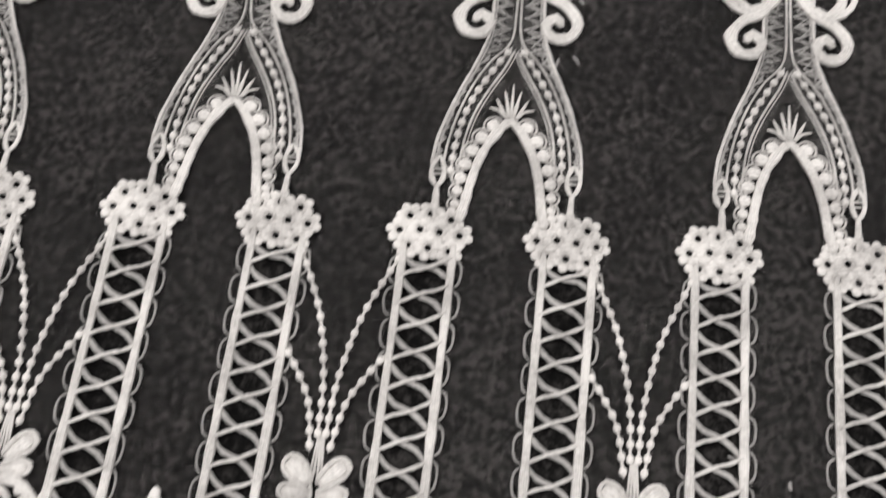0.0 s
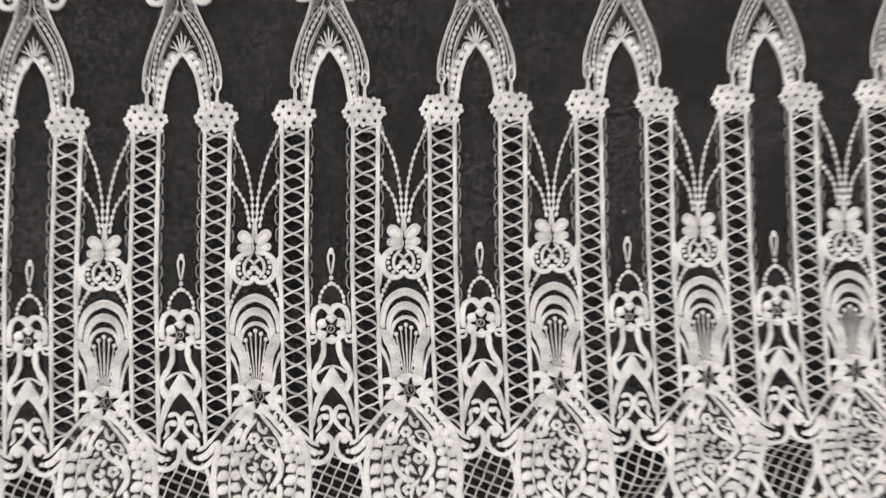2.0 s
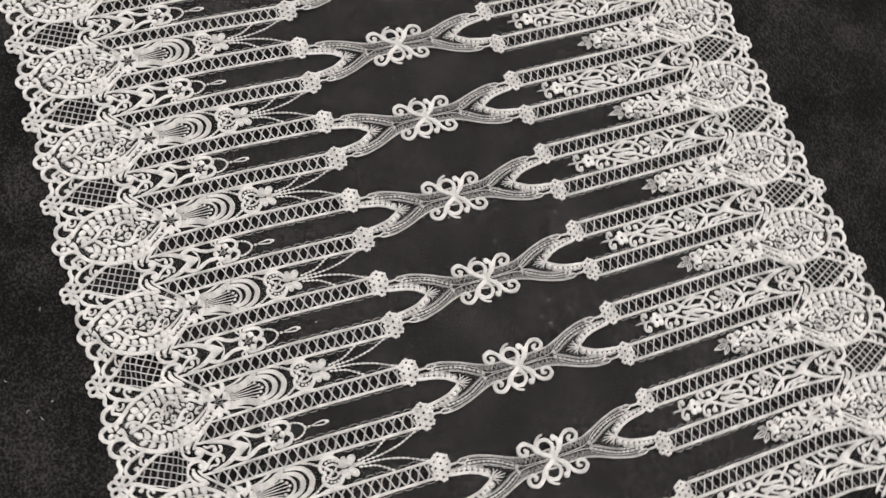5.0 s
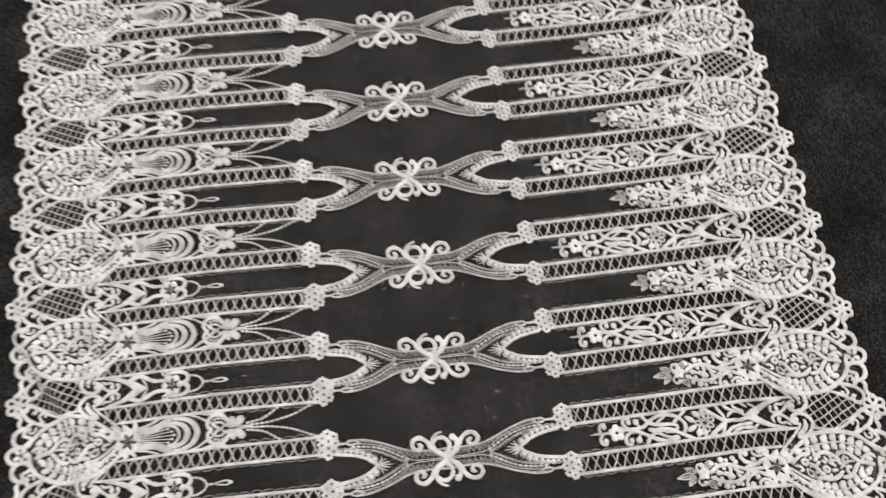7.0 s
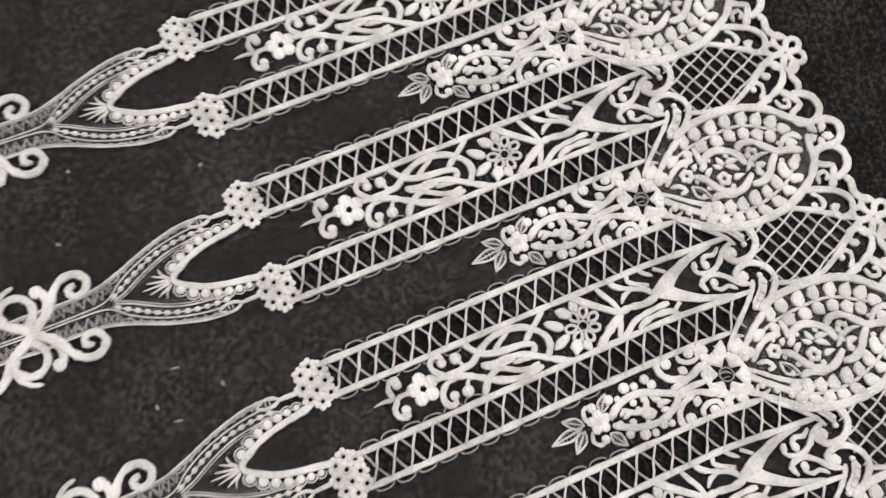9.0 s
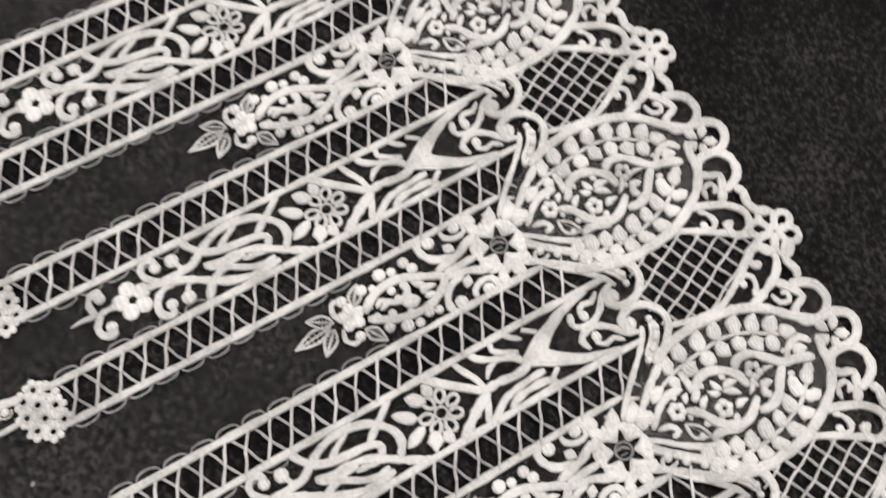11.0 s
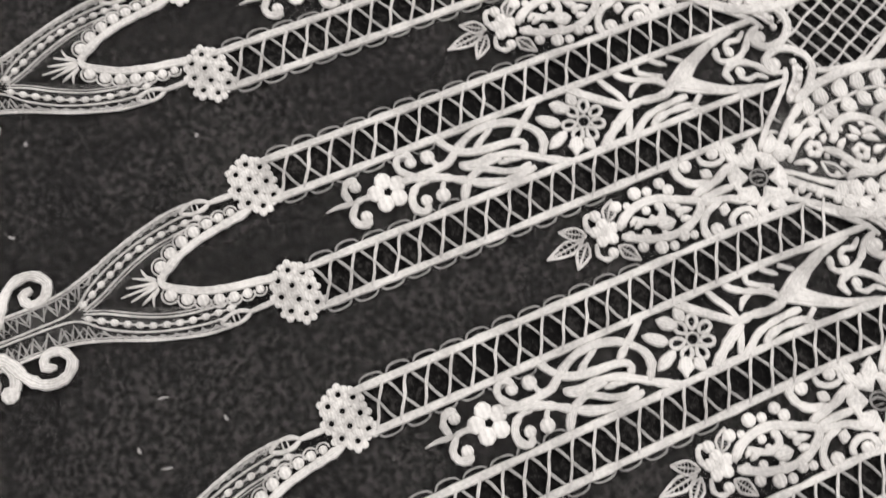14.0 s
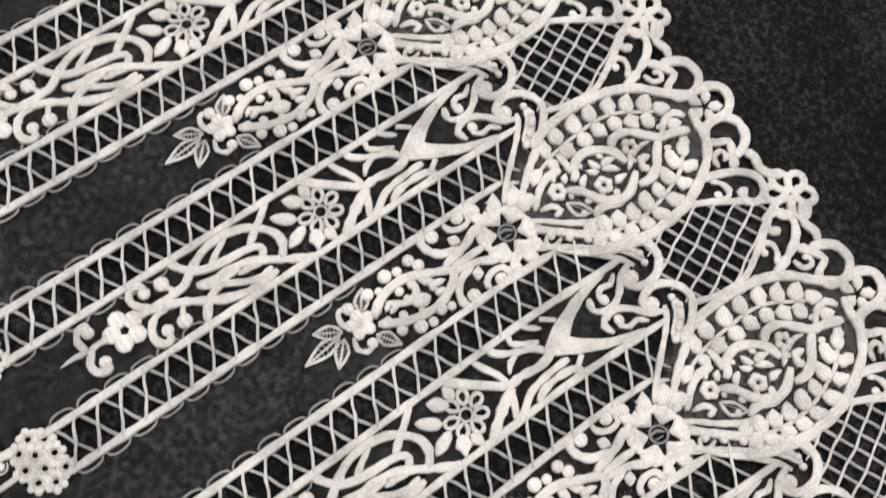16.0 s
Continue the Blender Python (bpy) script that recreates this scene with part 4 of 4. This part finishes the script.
for b_, t_ in (((0.467, 2.33), (0.408, 2.228)), ((0.477, 2.31), (0.497, 2.135)), ((0.493, 2.32), (0.581, 2.235)), ((0.445, 2.432), (0.364, 2.489)), ((0.552, 2.432), (0.642, 2.49))):
    sg.append(("veined_leaf", FINE, veined(b_, t_, 0.055)))
sg.append(("curl", SATIN, join(cord([(0.475, 2.36), (0.441, 2.344), (0.398, 2.355), (0.39, 2.385)], 0.022), bead(0.404, 2.398, 0.026, h=0.022))))
sg.append(("curl", SATIN, join(cord([(0.513, 2.352), (0.558, 2.338), (0.588, 2.365), (0.586, 2.395)], 0.022), bead(0.572, 2.4, 0.024, h=0.022))))
motif("leaf_sprig", "sprig of veined leaves round a small flower", sg, last=LAST - 1)
ov = [("oval", SATIN, cord([(0.494, 2.46), (0.456, 2.505), (0.43, 2.573), (0.432, 2.653), (0.468, 2.734), (0.51, 2.815), (0.55, 2.8), (0.589, 2.732), (0.598, 2.654), (0.575, 2.552), (0.522, 2.46)], 0.036))]
ov.append(("petal", SATIN, cord([(0.448, 2.648), (0.485, 2.66), (0.515, 2.638), (0.51, 2.585), (0.47, 2.53)], 0.032)))
ov.append(("petal", SATIN, leaf((0.536, 2.612), (0.55, 2.69), 0.06)))
for u, v, r in ((0.462, 2.6, 0.02), (0.48, 2.49, 0.014), (0.53, 2.5, 0.016), (0.55, 2.56, 0.02), (0.472, 2.7, 0.016), (0.525, 2.72, 0.018), (0.575, 2.63, 0.014), (0.5, 2.61, 0.014)):
    ov.append(("bud", SATIN, bead(u, v, r)))
for b_, t_, w in (((0.5, 2.51), (0.47, 2.55), 0.022), ((0.515, 2.52), (0.5, 2.57), 0.022), ((0.51, 2.705), (0.528, 2.778), 0.036), ((0.485, 2.69), (0.505, 2.74), 0.028), ((0.55, 2.71), (0.562, 2.76), 0.03)):
    ov.append(("small_petal", SATIN, leaf(b_, t_, w)))
for u, v, r in ((0.4, 2.492, 0.026), (0.415, 2.535, 0.018), (0.378, 2.587, 0.03), (0.39, 2.637, 0.022), (0.378, 2.7, 0.026), (0.417, 2.722, 0.026), (0.596, 2.522, 0.024), (0.626, 2.59, 0.03), (0.64, 2.64, 0.022), (0.616, 2.695, 0.026), (0.63, 2.735, 0.02)):
    ov.append(("bud", SATIN, bead(u, v, r)))
for sx in (0, 1):
    m = (lambda q: q) if sx == 0 else (lambda q: mirror(q, 0.5))
    ov.append(("curl", SATIN, m(join(cord([(0.545, 2.9), (0.566, 2.825), (0.615, 2.785), (0.668, 2.785), (0.69, 2.825)], 0.034), bead(0.648, 2.832, 0.03, h=0.022)))))
    ov.append(("curl", SATIN, m(join(cord([(0.668, 2.9), (0.634, 2.905), (0.611, 2.946), (0.618, 2.993), (0.66, 3.003), (0.68, 2.975)], 0.028), bead(0.655, 2.962, 0.028, h=0.022)))))
    ov.append(("leaf", SATIN, m(leaf((0.56, 2.915), (0.606, 2.88), 0.036))))
    ov.append(("scroll", SATIN, m(cord([(0.515, 2.8), (0.53, 2.86), (0.545, 2.93), (0.585, 3.0)], 0.036))))
    ov.append(("leaf", SATIN, m(leaf((0.62, 3.035), (0.68, 3.02), 0.045, 0.15))))
    ov.append(("leaf", SATIN, m(leaf((0.55, 2.97), (0.59, 3.03), 0.04))))
ov.append(("stem", SATIN, cord([(0.512, 2.82), (0.505, 2.9), (0.505, 2.98)], 0.034)))
motif("oval_motif", "beaded oval with flower fill and paired curls", ov, last=LAST - 1)

# ---- the tulle ground, with the bands and windows cut out ----
cu, cv = 1 / 32, 1 / 32
nu = int((LAST + 0.36 - (FIRST - 0.5)) / cu)
us = FIRST - 0.5 + np.arange(nu + 1) * cu
vs = np.arange(-4.17, 4.24, cv)
verts = np.array([(u + float(drift(np.array(v))) + float(fan(u, v)), float(stretch(v)) + float(tuck(u, v)), 0.0) for v in vs for u in us]) * P
verts[:, 2] += rise(np.tile(us, len(vs)), np.repeat(vs, len(us)))
faces = []
inner_net = []
for j in range(len(vs) - 1):
    v = vs[j] + cv / 2
    av = abs(v) if v > 0 else abs(v) / 0.975
    for i in range(nu):
        u = (us[i] + cu / 2 + 0.5) % 1 - 0.5
        if 1.22 < av < 3.42 - 1.2 * max(0, abs(u) - 0.155) and 0.155 < abs(u) < 0.325:
            continue
        if 3.5 < av < 4.14 and abs(u) < window_half(av) - 0.005:
            continue
        if av > 4.1 and 0.06 < abs(u) < 0.25 and av > 4.12:
            continue
        a = j * (nu + 1) + i
        faces.append((a, a + 1, a + nu + 2, a + nu + 1))
        inner_net.append(1 if 3.2 < av < 4.15 and abs(abs(u) - 0.5) < 0.3 * math.sqrt(max(0.0, 1 - ((av - 3.65) / 0.48) ** 2)) else 0)
me = bpy.data.meshes.new("tulle_ground")
me.from_pydata(verts.tolist(), [], faces)
me.materials.append(NET)
me.materials.append(BORDER)
me.polygons.foreach_set("material_index", inner_net)
ob = new("tulle_ground", me)
ob.parent = trim
tagged(ob, "sheer white tulle carrying the embroidery")

place_motifs()

STRIP, sn, sl, sb = material("grey_plastic")
sb.inputs["Base Color"].default_value = (0.07, 0.07, 0.072, 1)
sb.inputs["Roughness"].default_value = 0.5

# ---- lint on the lace and the cloth ----
lint_spots = ((2.57, 0.43, 0), (2.67, 0.5, 1), (1.47, 1.03, 2), (2.58, 0.76, 0), (2.42, 0.57, 1), (1.26, 0.4, 2), (1.75, -1.81, 1), (1.93, -1.88, 0), (0.95, -2.12, 2),
              (1.5, -4.99, 0), (1.97, -4.73, 1), (-0.62, -0.2, 2), (1.13, -0.43, 1), (1.61, 0.24, 0), (1.02, -0.05, 2), (1.21, -0.16, 0), (1.2, -0.41, 1), (1.0, -4.44, 1), (1.62, -4.87, 0), (1.94, -4.5, 2), (2.08, -4.62, 1))
bits = []
for i in range(3):
    ln = (0.012, 0.02, 0.009)[i]
    bits.append(mesh_of("lint", cord([(-ln, 0), (0, ln * 0.35 * (i - 1)), (ln, ln * 0.2)], (0.012, 0.009, 0.014)[i], 0.008), DIM))
for x, y, i in lint_spots:
    ob = tagged(new("lint", bits[i]), "tiny pale speck of lint", "lint", "lint specks")
    ob.matrix_world = pose(x * P, y * P, 0.00002 if y > -4.4 else -0.00045, 0, 0, x * 700)

# ---- a thin grey strip on the cloth beyond the cut end ----
strip = mesh_of("thin_strip", cord([(5.75, 1.53), (5.98, 1.49), (6.21, 1.45), (6.6, 1.385)], 0.055, 0.012, -0.014, step=0.05), STRIP)
tagged(new("thin_strip", strip), "thin dark grey strip lying on the black felt", "strip")
